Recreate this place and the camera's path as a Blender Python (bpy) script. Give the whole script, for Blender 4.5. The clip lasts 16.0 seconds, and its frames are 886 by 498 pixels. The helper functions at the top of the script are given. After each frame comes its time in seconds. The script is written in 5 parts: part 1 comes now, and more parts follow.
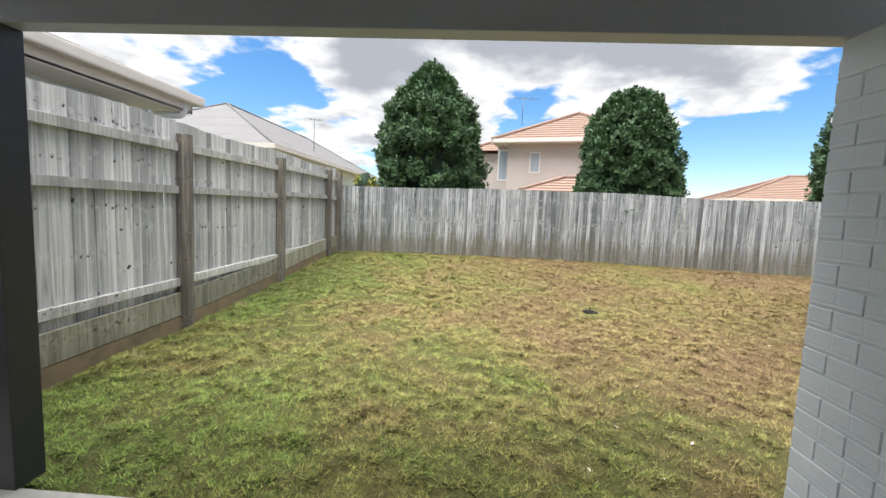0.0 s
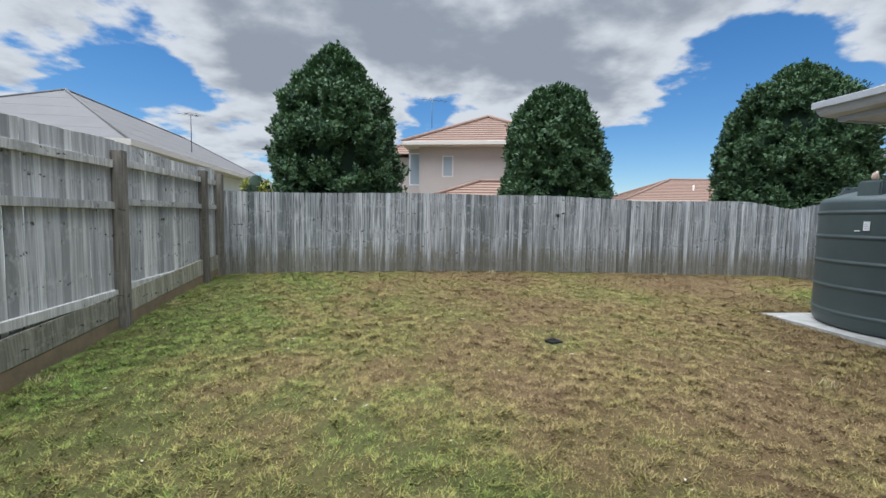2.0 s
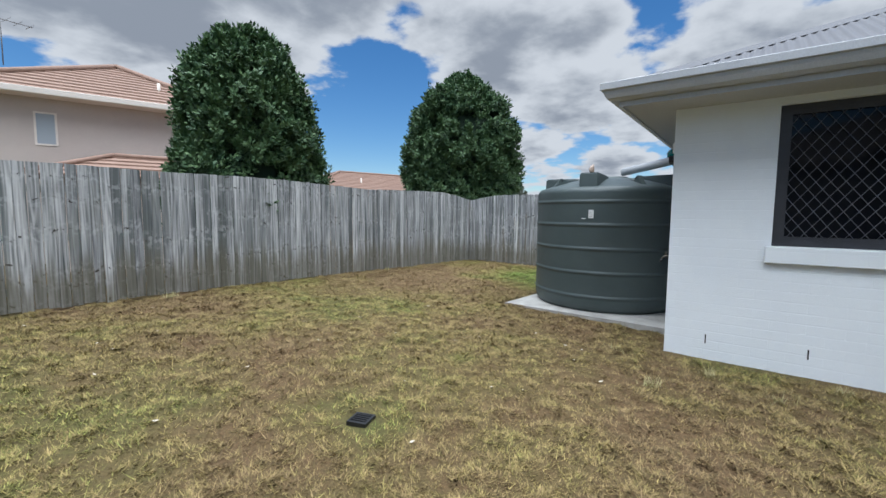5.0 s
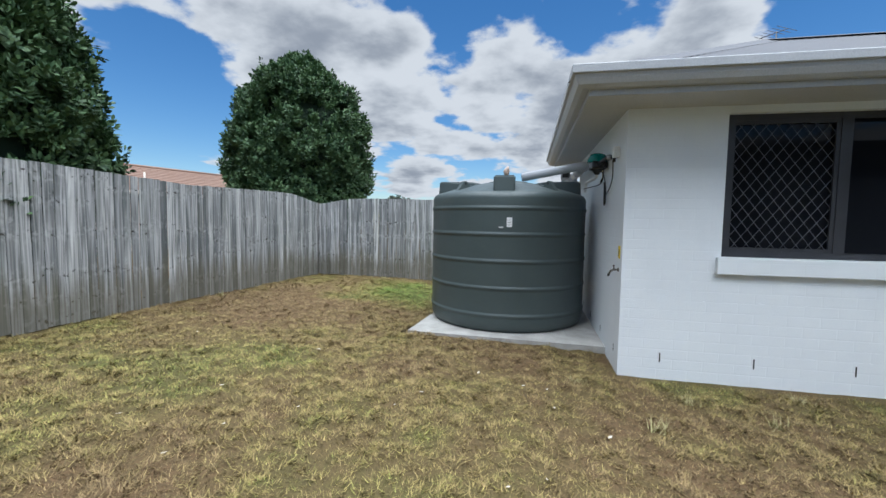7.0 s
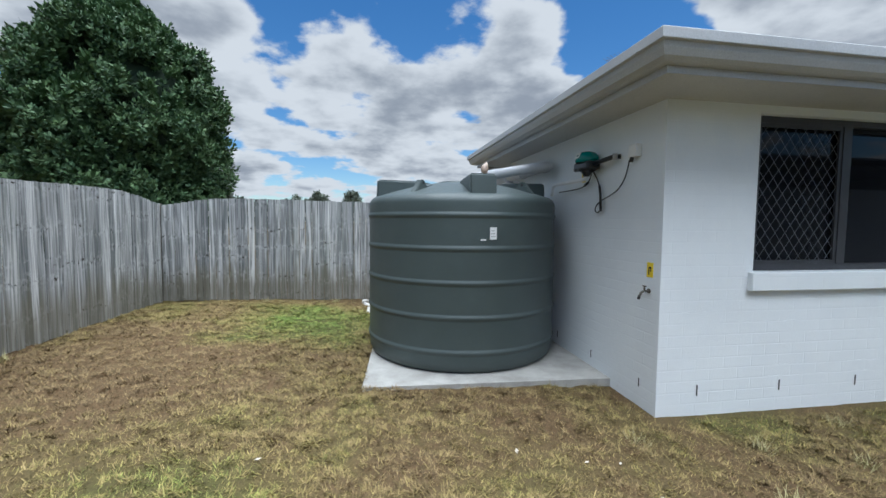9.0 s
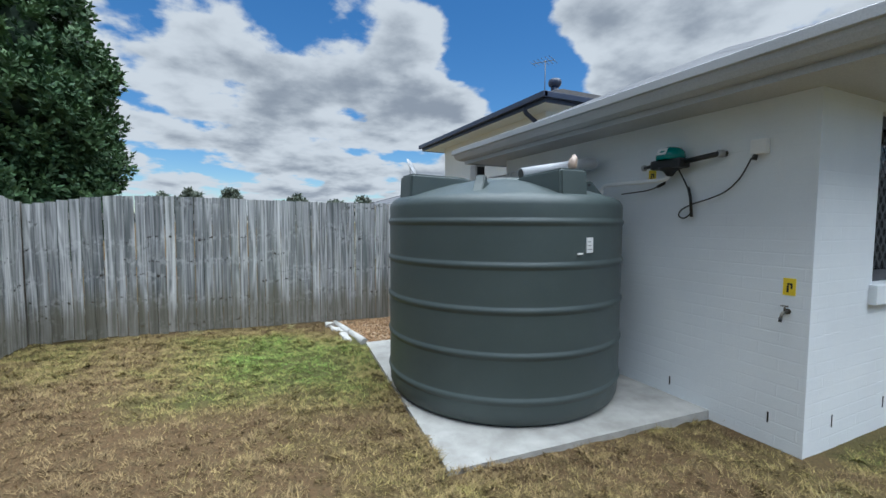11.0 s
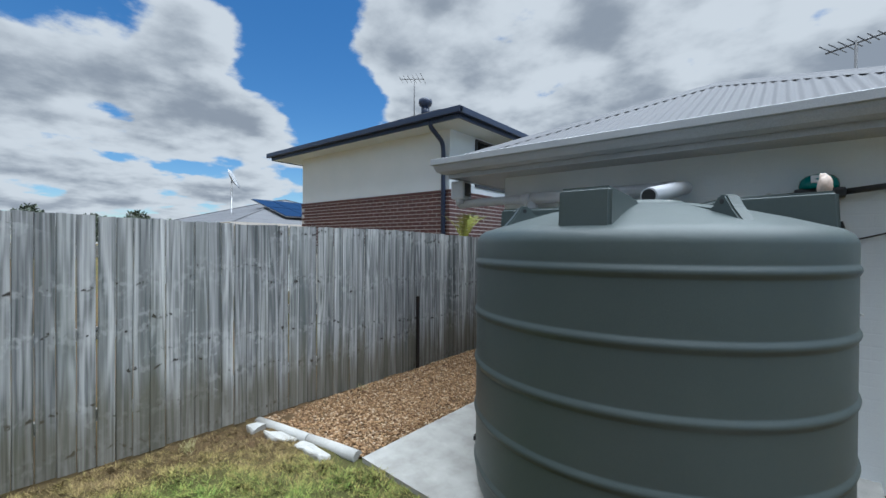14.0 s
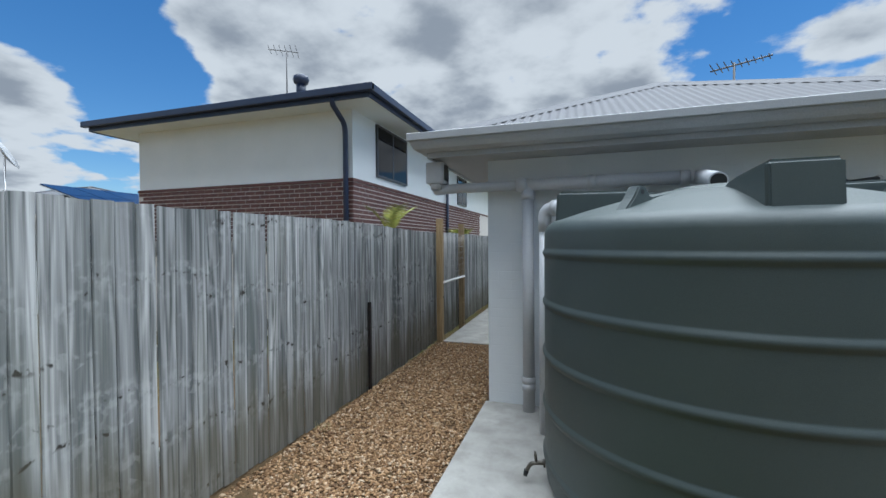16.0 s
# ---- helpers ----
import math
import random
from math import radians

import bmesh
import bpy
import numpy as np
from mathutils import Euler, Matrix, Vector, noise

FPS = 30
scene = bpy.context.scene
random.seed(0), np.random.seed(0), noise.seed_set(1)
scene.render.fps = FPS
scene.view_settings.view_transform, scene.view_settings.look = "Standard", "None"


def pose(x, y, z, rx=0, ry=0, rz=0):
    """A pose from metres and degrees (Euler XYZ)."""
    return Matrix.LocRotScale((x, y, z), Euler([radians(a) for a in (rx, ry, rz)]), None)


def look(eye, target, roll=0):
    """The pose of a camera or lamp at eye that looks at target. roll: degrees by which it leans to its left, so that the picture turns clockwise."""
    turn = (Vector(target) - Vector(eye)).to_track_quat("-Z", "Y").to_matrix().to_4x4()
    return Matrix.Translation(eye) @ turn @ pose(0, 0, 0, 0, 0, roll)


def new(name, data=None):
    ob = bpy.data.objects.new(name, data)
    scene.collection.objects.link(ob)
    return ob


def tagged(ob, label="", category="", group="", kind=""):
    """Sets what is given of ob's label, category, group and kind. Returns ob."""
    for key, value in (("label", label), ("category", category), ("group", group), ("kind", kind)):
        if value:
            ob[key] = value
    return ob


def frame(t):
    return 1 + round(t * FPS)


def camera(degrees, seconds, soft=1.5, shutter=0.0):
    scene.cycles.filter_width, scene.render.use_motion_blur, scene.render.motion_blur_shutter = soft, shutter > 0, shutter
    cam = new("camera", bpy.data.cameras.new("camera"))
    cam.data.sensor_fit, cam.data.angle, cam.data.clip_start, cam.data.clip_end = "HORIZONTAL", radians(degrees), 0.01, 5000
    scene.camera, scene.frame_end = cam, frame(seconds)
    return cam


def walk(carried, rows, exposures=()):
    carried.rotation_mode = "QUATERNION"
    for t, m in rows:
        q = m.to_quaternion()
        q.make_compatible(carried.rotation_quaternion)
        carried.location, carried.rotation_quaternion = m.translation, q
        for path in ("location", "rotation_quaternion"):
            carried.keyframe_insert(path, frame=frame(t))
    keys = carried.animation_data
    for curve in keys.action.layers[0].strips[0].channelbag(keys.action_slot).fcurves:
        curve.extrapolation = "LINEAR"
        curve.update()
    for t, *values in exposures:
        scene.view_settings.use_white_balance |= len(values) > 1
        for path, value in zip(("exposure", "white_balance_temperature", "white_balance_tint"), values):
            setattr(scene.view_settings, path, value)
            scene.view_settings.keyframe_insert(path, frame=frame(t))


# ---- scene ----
cam = camera(93.1, 16.0, soft=1.5)
METRES, EYE, TILT, LEAN, TURN = 12.88, 1.4, 0.0, 0.0, 3.3
ROWS = [
    (0.0, 0.0, 0.0, 0.0, 0.23, -5.55, -2.41),
    (0.5, -0.0035, 0.0256, -0.0002, -2.02, -5.15, -2.17),
    (1.0, -0.0089, 0.053, 0.0018, -4.55, -4.76, -1.91),
    (1.5, -0.0091, 0.0834, 0.0016, -7.94, -4.5, -1.44),
    (2.0, -0.0111, 0.1117, 0.0009, -12.43, -4.28, -0.99),
    (2.5, -0.0145, 0.1389, 0.0025, -18.15, -4.08, -0.74),
    (3.0, -0.0138, 0.1668, 0.0004, -25.06, -3.88, -0.47),
    (3.5, -0.011, 0.1948, -0.0011, -32.67, -4.05, -0.26),
    (4.0, -0.0063, 0.227, 0.0003, -40.58, -4.35, -0.36),
    (4.5, 0.0034, 0.2574, -0.0005, -48.83, -4.68, -0.36),
    (7.0, 0.0704, 0.3984, 0.0002, -81.83, -3.85, -0.91),
    (7.5, 0.0959, 0.4212, 0.0019, -87.48, -3.36, -0.6),
    (8.0, 0.1188, 0.4471, 0.0024, -93.09, -3.18, -0.31),
    (8.5, 0.1377, 0.4708, 0.0041, -98.43, -3.31, -0.23),
    (9.0, 0.1667, 0.4906, 0.0068, -103.16, -3.6, -0.49),
    (11.5, 0.3067, 0.5789, 0.013, -122.16, -3.28, -0.02),
    (12.0, 0.3424, 0.5867, 0.0156, -126.38, -2.96, 0.19),
    (12.5, 0.3741, 0.5972, 0.0166, -130.45, -2.54, 0.25),
    (13.0, 0.4078, 0.6036, 0.0167, -134.78, -2.02, 0.2),
    (13.5, 0.4398, 0.6087, 0.018, -139.4, -1.18, -0.01),
    (14.0, 0.4693, 0.6129, 0.0198, -144.49, -0.49, -0.37),
    (14.5, 0.4981, 0.6105, 0.0186, -149.88, -0.24, -0.43),
    (15.0, 0.5272, 0.6084, 0.0171, -155.36, -0.34, -0.3),
    (15.5, 0.5559, 0.6086, 0.0185, -160.52, -0.67, 0.12),
    (16.0, 0.5836, 0.6038, 0.0174, -165.44, -0.91, 0.42),
]
walk(cam, [(t, pose(0, 0, EYE, TILT, LEAN, TURN) @ pose(METRES * x, METRES * y, METRES * z, 90 + pitch, roll, yaw)) for t, x, y, z, yaw, pitch, roll in ROWS],
     exposures=[(0.0, 1.33, 6400, 10), (0.5, 1.07, 6150, 9.5), (1.0, 0.84, 5950, 9), (1.5, 0.74, 5850, 8), (2.5, 0.60, 5800, 8), (4.5, 0.58, 5780, 8), (8.0, 0.68, 5740, 7), (12.0, 0.54, 5600, 5), (16.0, 0.60, 5650, 5)])


# ---- world, sun, exposure ----
world = bpy.data.worlds.new("sky_world")
scene.world = world
world.use_nodes = True
wn, wl = world.node_tree.nodes, world.node_tree.links
wn.clear()


def wnode(kind, **kw):
    n = wn.new(kind)
    for k, v in kw.items():
        n.inputs[k].default_value = v
    return n


def wmath(op, a, b=None, c=None):
    n = wn.new("ShaderNodeMath")
    n.operation = op
    for i, v in enumerate((a, b, c)):
        if v is None:
            continue
        if isinstance(v, (int, float)):
            n.inputs[i].default_value = v
        else:
            wl.new(v, n.inputs[i])
    return n.outputs[0]


SUN_EL, SUN_AZ = 78.0, 235.0
sky = wn.new("ShaderNodeTexSky")
sky.sky_type = "NISHITA"
sky.sun_disc = False
sky.sun_elevation, sky.sun_rotation = radians(SUN_EL), radians(SUN_AZ)
sky.air_density, sky.dust_density, sky.ozone_density = 1.0, 0.1, 3.0
skybg = wnode("ShaderNodeBackground", Strength=0.075)
deep = wnode("ShaderNodeHueSaturation", Saturation=1.25)
wl.new(sky.outputs[0], deep.inputs["Color"])
wl.new(deep.outputs[0], skybg.inputs[0])
geo = wn.new("ShaderNodeTexCoord")
sep = wn.new("ShaderNodeSeparateXYZ")
wl.new(geo.outputs["Generated"], sep.inputs[0])
up = wmath("ADD", wmath("MAXIMUM", sep.outputs[2], 0.0), 0.20)
comb = wn.new("ShaderNodeCombineXYZ")
wl.new(wmath("DIVIDE", sep.outputs[0], up), comb.inputs[0])
wl.new(wmath("DIVIDE", sep.outputs[1], up), comb.inputs[1])
deck = wn.new("ShaderNodeVectorMath")
deck.operation = "MULTIPLY_ADD"
deck.inputs[1].default_value, deck.inputs[2].default_value = (1.081, 1.081, 1.081), (29.923, 2.556, -29.438)
wl.new(comb.outputs[0], deck.inputs[0])



def cloud_density(vec, detail):
    """Broad cloud fields broken into rounded heaps."""
    f = wnode("ShaderNodeTexNoise", Scale=2.2, Detail=detail, Roughness=0.53, Distortion=0.05)
    wl.new(vec, f.inputs["Vector"])
    v = wnode("ShaderNodeTexVoronoi", Scale=3.6, Detail=2.0, Roughness=0.45)
    v.feature = "SMOOTH_F1"
    v.inputs["Smoothness"].default_value = 0.5
    wl.new(vec, v.inputs["Vector"])
    heap = wmath("SUBTRACT", 0.5, v.outputs["Distance"])
    return wmath("ADD", f.outputs[0], wmath("MULTIPLY", heap, 0.12))


# the cloud fields (+) and the clear gaps (-) of the day: bearing, height, half width in degrees, amount
FIELDS = ((-6, 26, 15, 0.27), (26, 26, 14, 0.28), (14, 16, 6, 0.10), (-17, 13, 6, 0.08), (68, 19, 8, 0.10), (55, 24, 9, 0.10), (74, 19, 6, 0.12),
          (88, 17, 7, 0.08), (108, 23, 8, 0.08), (146, 25, 16, 0.18), (175, 24, 16, 0.16), (105, 8, 14, 0.07), (36, 9, 13, -0.22), (-23, 16, 6, -0.16), (49, 13, 7, -0.14),
          (98, 24, 8, -0.09), (125, 21, 8, -0.18), (155, 18, 4, -0.08), (116, 28, 6, -0.10), (78, 29, 6, -0.12))
field = None
for az_f, el_f, half_f, amount in FIELDS:
    d_f = wn.new("ShaderNodeVectorMath")
    d_f.operation = "DOT_PRODUCT"
    wl.new(geo.outputs["Generated"], d_f.inputs[0])
    d_f.inputs[1].default_value = (math.sin(radians(az_f)) * math.cos(radians(el_f)), math.cos(radians(az_f)) * math.cos(radians(el_f)), math.sin(radians(el_f)))
    mr = wn.new("ShaderNodeMapRange")
    mr.interpolation_type = "SMOOTHSTEP"
    for k, v in (("From Min", math.cos(radians(half_f * 1.35))), ("From Max", 1.0), ("To Min", 0.0), ("To Max", amount)):
        mr.inputs[k].default_value = v
    wl.new(d_f.outputs["Value"], mr.inputs["Value"])
    field = wmath("ADD", field, mr.outputs[0]) if field else mr.outputs[0]

big = wmath("ADD", cloud_density(deck.outputs[0], 10.0), field)
# the cloud deck again, shifted towards the sun, for lit tops and grey bellies
shift = wn.new("ShaderNodeVectorMath")
shift.operation = "ADD"
shift.inputs[1].default_value = (-0.03, -0.06, 0.05)
wl.new(deck.outputs[0], shift.inputs[0])
lit = wmath("ADD", cloud_density(shift.outputs[0], 7.0), wmath("MULTIPLY", field, 0.8))
cover = wn.new("ShaderNodeMapRange")
cover.interpolation_type = "SMOOTHSTEP"
for k, v in (("From Min", 0.395), ("From Max", 0.485), ("To Min", 0.0), ("To Max", 1.0)):
    cover.inputs[k].default_value = v
wl.new(big, cover.inputs["Value"])
belly = wn.new("ShaderNodeMapRange")
belly.interpolation_type = "SMOOTHSTEP"
for k, v in (("From Min", 0.46), ("From Max", 0.72), ("To Min", 1.0), ("To Max", 0.0)):
    belly.inputs[k].default_value = v
wl.new(lit, belly.inputs["Value"])
cloudcol = wn.new("ShaderNodeMixRGB")
cloudcol.inputs[1].default_value = (0.44, 0.465, 0.51, 1)
cloudcol.inputs[2].default_value = (1.0, 0.99, 0.98, 1)
wl.new(belly.outputs[0], cloudcol.inputs[0])
cloudbg = wnode("ShaderNodeBackground", Strength=0.45)
wl.new(cloudcol.outputs[0], cloudbg.inputs[0])
wmix = wn.new("ShaderNodeMixShader")
wl.new(cover.outputs[0], wmix.inputs[0])
wl.new(skybg.outputs[0], wmix.inputs[1])
wl.new(cloudbg.outputs[0], wmix.inputs[2])
wout = wn.new("ShaderNodeOutputWorld")
wl.new(wmix.outputs[0], wout.inputs[0])

sun_data = bpy.data.lights.new("sun", "SUN")
sun_data.energy, sun_data.angle, sun_data.color = 4.6, radians(80), (1.0, 0.985, 0.955)
sun = new("sun", sun_data)
a, e = radians(SUN_AZ), radians(SUN_EL)
sun_dir = Vector((math.sin(a) * math.cos(e), math.cos(a) * math.cos(e), math.sin(e)))
sun.matrix_world = look((0, 0, 30), Vector((0, 0, 30)) - sun_dir)


# ---- materials ----
def nodes_of(name):
    m = bpy.data.materials.new(name)
    m.use_nodes = True
    nt = m.node_tree
    return m, nt, nt.nodes["Principled BSDF"]


def link(nt, a, b):
    nt.links.new(a, b)


def noise_node(nt, vec, scale, detail=4.0, rough=0.55, stretch=None):
    if stretch:
        mp = nt.nodes.new("ShaderNodeMapping")
        mp.inputs["Scale"].default_value = stretch
        link(nt, vec, mp.inputs[0])
        vec = mp.outputs[0]
    n = nt.nodes.new("ShaderNodeTexNoise")
    n.inputs["Scale"].default_value, n.inputs["Detail"].default_value, n.inputs["Roughness"].default_value = scale, detail, rough
    link(nt, vec, n.inputs["Vector"])
    return n.outputs[0]


def ramp(nt, fac, stops):
    r = nt.nodes.new("ShaderNodeValToRGB")
    el = r.color_ramp.elements
    while len(el) < len(stops):
        el.new(0.5)
    for x, (p, c) in zip(el, stops):
        x.position, x.color = p, (*c, 1)
    link(nt, fac, r.inputs[0])
    return r.outputs[0]


def mixc(nt, fac, a, b, mode="MIX"):
    n = nt.nodes.new("ShaderNodeMixRGB")
    n.blend_type = mode
    for i, v in enumerate((fac, a, b)):
        if isinstance(v, (int, float)):
            n.inputs[i].default_value = v
        elif isinstance(v, tuple):
            n.inputs[i].default_value = (*v, 1)
        else:
            link(nt, v, n.inputs[i])
    return n.outputs[0]


def fmath(nt, op, a, b):
    n = nt.nodes.new("ShaderNodeMath")
    n.operation = op
    for i, v in enumerate((a, b)):
        if isinstance(v, (int, float)):
            n.inputs[i].default_value = v
        else:
            link(nt, v, n.inputs[i])
    return n.outputs[0]


def bump(nt, bsdf, height, strength, dist=0.01):
    b = nt.nodes.new("ShaderNodeBump")
    b.inputs["Strength"].default_value, b.inputs["Distance"].default_value = strength, dist
    link(nt, height, b.inputs["Height"])
    link(nt, b.outputs[0], bsdf.inputs["Normal"])


def obj_vec(nt, world_space=False, shuffle=True):
    """Object coordinates, shifted by each object's random number; or places in the world."""
    if world_space:
        return nt.nodes.new("ShaderNodeNewGeometry").outputs["Position"]
    v = nt.nodes.new("ShaderNodeTexCoord").outputs["Object"]
    if not shuffle:
        return v
    r = nt.nodes.new("ShaderNodeObjectInfo").outputs["Random"]
    s = nt.nodes.new("ShaderNodeVectorMath")
    s.operation = "MULTIPLY_ADD"
    s.inputs[1].default_value = (1, 1, 1)
    link(nt, v, s.inputs[0])
    k = nt.nodes.new("ShaderNodeVectorMath")
    k.operation = "SCALE"
    k.inputs[0].default_value = (37.0, 23.0, 51.0)
    link(nt, r, k.inputs["Scale"])
    link(nt, k.outputs[0], s.inputs[2])
    return s.outputs[0]


def surface(name, c1, c2, scale=6.0, rough=0.6, metal=0.0, bump_s=0.15, fine=120.0, stretch=None, dirt=None, spec=0.5):
    """Two-tone surface with large stains, fine grain and relief."""
    m, nt, b = nodes_of(name)
    v = obj_vec(nt, world_space=True)
    big_n = noise_node(nt, v, scale, 5, 0.6, stretch)
    fine_n = noise_node(nt, v, fine, 3, 0.6)
    col = ramp(nt, big_n, [(0.3, c1), (0.7, c2)])
    col = mixc(nt, 0.12, col, ramp(nt, fine_n, [(0.3, (0, 0, 0)), (0.7, (1, 1, 1))]), "OVERLAY")
    if dirt:
        d = noise_node(nt, v, scale * 0.35, 8, 0.7)
        col = mixc(nt, ramp(nt, d, [(0.52, (0, 0, 0)), (0.72, (0.7, 0.7, 0.7))]), col, dirt)
    link(nt, col, b.inputs["Base Color"])
    b.inputs["Metallic"].default_value = metal
    b.inputs["Specular IOR Level"].default_value = spec
    rr = nt.nodes.new("ShaderNodeMapRange")
    for k, x in (("To Min", max(0.02, rough - 0.1)), ("To Max", min(1, rough + 0.1))):
        rr.inputs[k].default_value = x
    link(nt, big_n, rr.inputs["Value"])
    link(nt, rr.outputs[0], b.inputs["Roughness"])
    if bump_s:
        bump(nt, b, fine_n, bump_s, 0.004)
    return m


def timber(name, light, mid, dark, foot=None, green=(0.16, 0.17, 0.12)):
    """Weathered fence timber: long grain, dark runs, knots and, near the foot, damp stains."""
    m, nt, b = nodes_of(name)
    v = obj_vec(nt)
    # contour lines of a stretched field: the flame figure of sawn boards
    fld = noise_node(nt, v, 1.0, 2, 0.45, (11, 11, 0.9))
    figure = fmath(nt, "ADD", fmath(nt, "MULTIPLY", fmath(nt, "SINE", fmath(nt, "MULTIPLY", fld, 46.0), 0.0), 0.5), 0.5)
    grain = noise_node(nt, v, 1.0, 5, 0.62, (42, 42, 1.3))
    runs = noise_node(nt, v, 1.0, 4, 0.55, (8, 8, 0.5))
    fine = noise_node(nt, v, 1.0, 3, 0.6, (240, 240, 5))
    tone0 = fmath(nt, "ADD", fmath(nt, "MULTIPLY", figure, 0.2), fmath(nt, "MULTIPLY", grain, 0.8))
    col = ramp(nt, tone0, [(0.24, dark), (0.46, mid), (0.72, light)])
    col = mixc(nt, ramp(nt, runs, [(0.47, (0.0, 0.0, 0.0)), (0.64, (0.85, 0.85, 0.85))]), col, mixc(nt, 0.15, dark, mid))
    rnd = nt.nodes.new("ShaderNodeObjectInfo").outputs["Random"]
    tone = ramp(nt, rnd, [(0.0, (0.6, 0.61, 0.62)), (0.5, (0.88, 0.88, 0.88)), (1.0, (1.1, 1.1, 1.09))])
    col = mixc(nt, 1.0, col, tone, "MULTIPLY")
    # knots: whorls at one height run over several boards sawn from one log
    wp = obj_vec(nt, world_space=True)
    mp = nt.nodes.new("ShaderNodeMapping")
    mp.inputs["Scale"].default_value = (1.15, 1.15, 2.5)
    link(nt, wp, mp.inputs[0])
    vo = nt.nodes.new("ShaderNodeTexVoronoi")
    vo.inputs["Scale"].default_value = 1.0
    link(nt, mp.outputs[0], vo.inputs["Vector"])
    off = nt.nodes.new("ShaderNodeVectorMath")
    off.operation = "SUBTRACT"
    link(nt, mp.outputs[0], off.inputs[0])
    link(nt, vo.outputs["Position"], off.inputs[1])
    sz = nt.nodes.new("ShaderNodeSeparateXYZ")
    link(nt, off.outputs[0], sz.inputs[0])
    wob = noise_node(nt, wp, 7.0, 2, 0.5)
    dz = fmath(nt, "ABSOLUTE", fmath(nt, "ADD", sz.outputs[2], fmath(nt, "MULTIPLY", fmath(nt, "SUBTRACT", wob, 0.5), 0.5)), 0.0)
    band = ramp(nt, dz, [(0.015, (1, 1, 1)), (0.045, (0, 0, 0))])
    spots = noise_node(nt, v, 1.0, 2, 0.5, (24, 24, 30))
    knot = mixc(nt, 1.0, band, ramp(nt, spots, [(0.575, (0, 0, 0)), (0.65, (1, 1, 1))]), "MULTIPLY")
    col = mixc(nt, knot, col, (0.045, 0.04, 0.035))
    # paler flare beside the whorls
    flare = mixc(nt, 1.0, ramp(nt, dz, [(0.05, (0.28, 0.28, 0.28)), (0.3, (0, 0, 0))]), ramp(nt, spots, [(0.38, (1, 1, 1)), (0.5, (0, 0, 0))]), "MULTIPLY")
    col = mixc(nt, flare, col, light)
    if foot:
        z = nt.nodes.new("ShaderNodeSeparateXYZ")
        link(nt, nt.nodes.new("ShaderNodeTexCoord").outputs["Object"], z.inputs[0])
        h = fmath(nt, "ADD", fmath(nt, "ADD", z.outputs[2], 0.2), fmath(nt, "MULTIPLY", runs, -0.72))
        f = ramp(nt, h, [(-0.05, (0.62, 0.62, 0.62)), (0.2, (0, 0, 0))])
        col = mixc(nt, f, col, foot)
        moss = noise_node(nt, v, 2.0, 4, 0.6, (2, 2, 0.6))
        col = mixc(nt, ramp(nt, moss, [(0.55, (0, 0, 0)), (0.8, (0.35, 0.35, 0.35))]), col, green)
    link(nt, col, b.inputs["Base Color"])
    b.inputs["Roughness"].default_value = 0.86
    b.inputs["Specular IOR Level"].default_value = 0.25
    bump(nt, b, mixc(nt, 0.5, grain, fine), 0.5, 0.006)
    return m


PALING = timber("weathered_paling", (0.6, 0.605, 0.605), (0.345, 0.347, 0.35), (0.07, 0.085, 0.085), (0.12, 0.105, 0.065))
PALE_PALING = timber("pale_paling", (0.74, 0.73, 0.71), (0.58, 0.575, 0.56), (0.3, 0.295, 0.285))
RAIL = timber("weathered_rail", (0.7, 0.68, 0.64), (0.54, 0.525, 0.49), (0.32, 0.31, 0.29))
POST = timber("grey_post", (0.30, 0.27, 0.23), (0.2, 0.18, 0.155), (0.1, 0.09, 0.075))
PLINTH = timber("green_plinth", (0.5, 0.47, 0.37), (0.36, 0.34, 0.26), (0.2, 0.19, 0.14))
EARTHBOARD = surface("muddy_board", (0.26, 0.19, 0.11), (0.17, 0.13, 0.08), 5, 0.9, dirt=(0.1, 0.09, 0.06))
NEWTIMBER = timber("tan_treated_pine", (0.5, 0.38, 0.22), (0.4, 0.29, 0.16), (0.26, 0.18, 0.1))
WALLPAINT = surface("painted_brick_pale_grey", (0.75, 0.785, 0.815), (0.79, 0.825, 0.85), 2.2, 0.5, bump_s=0.3, fine=160, dirt=(0.72, 0.755, 0.785))


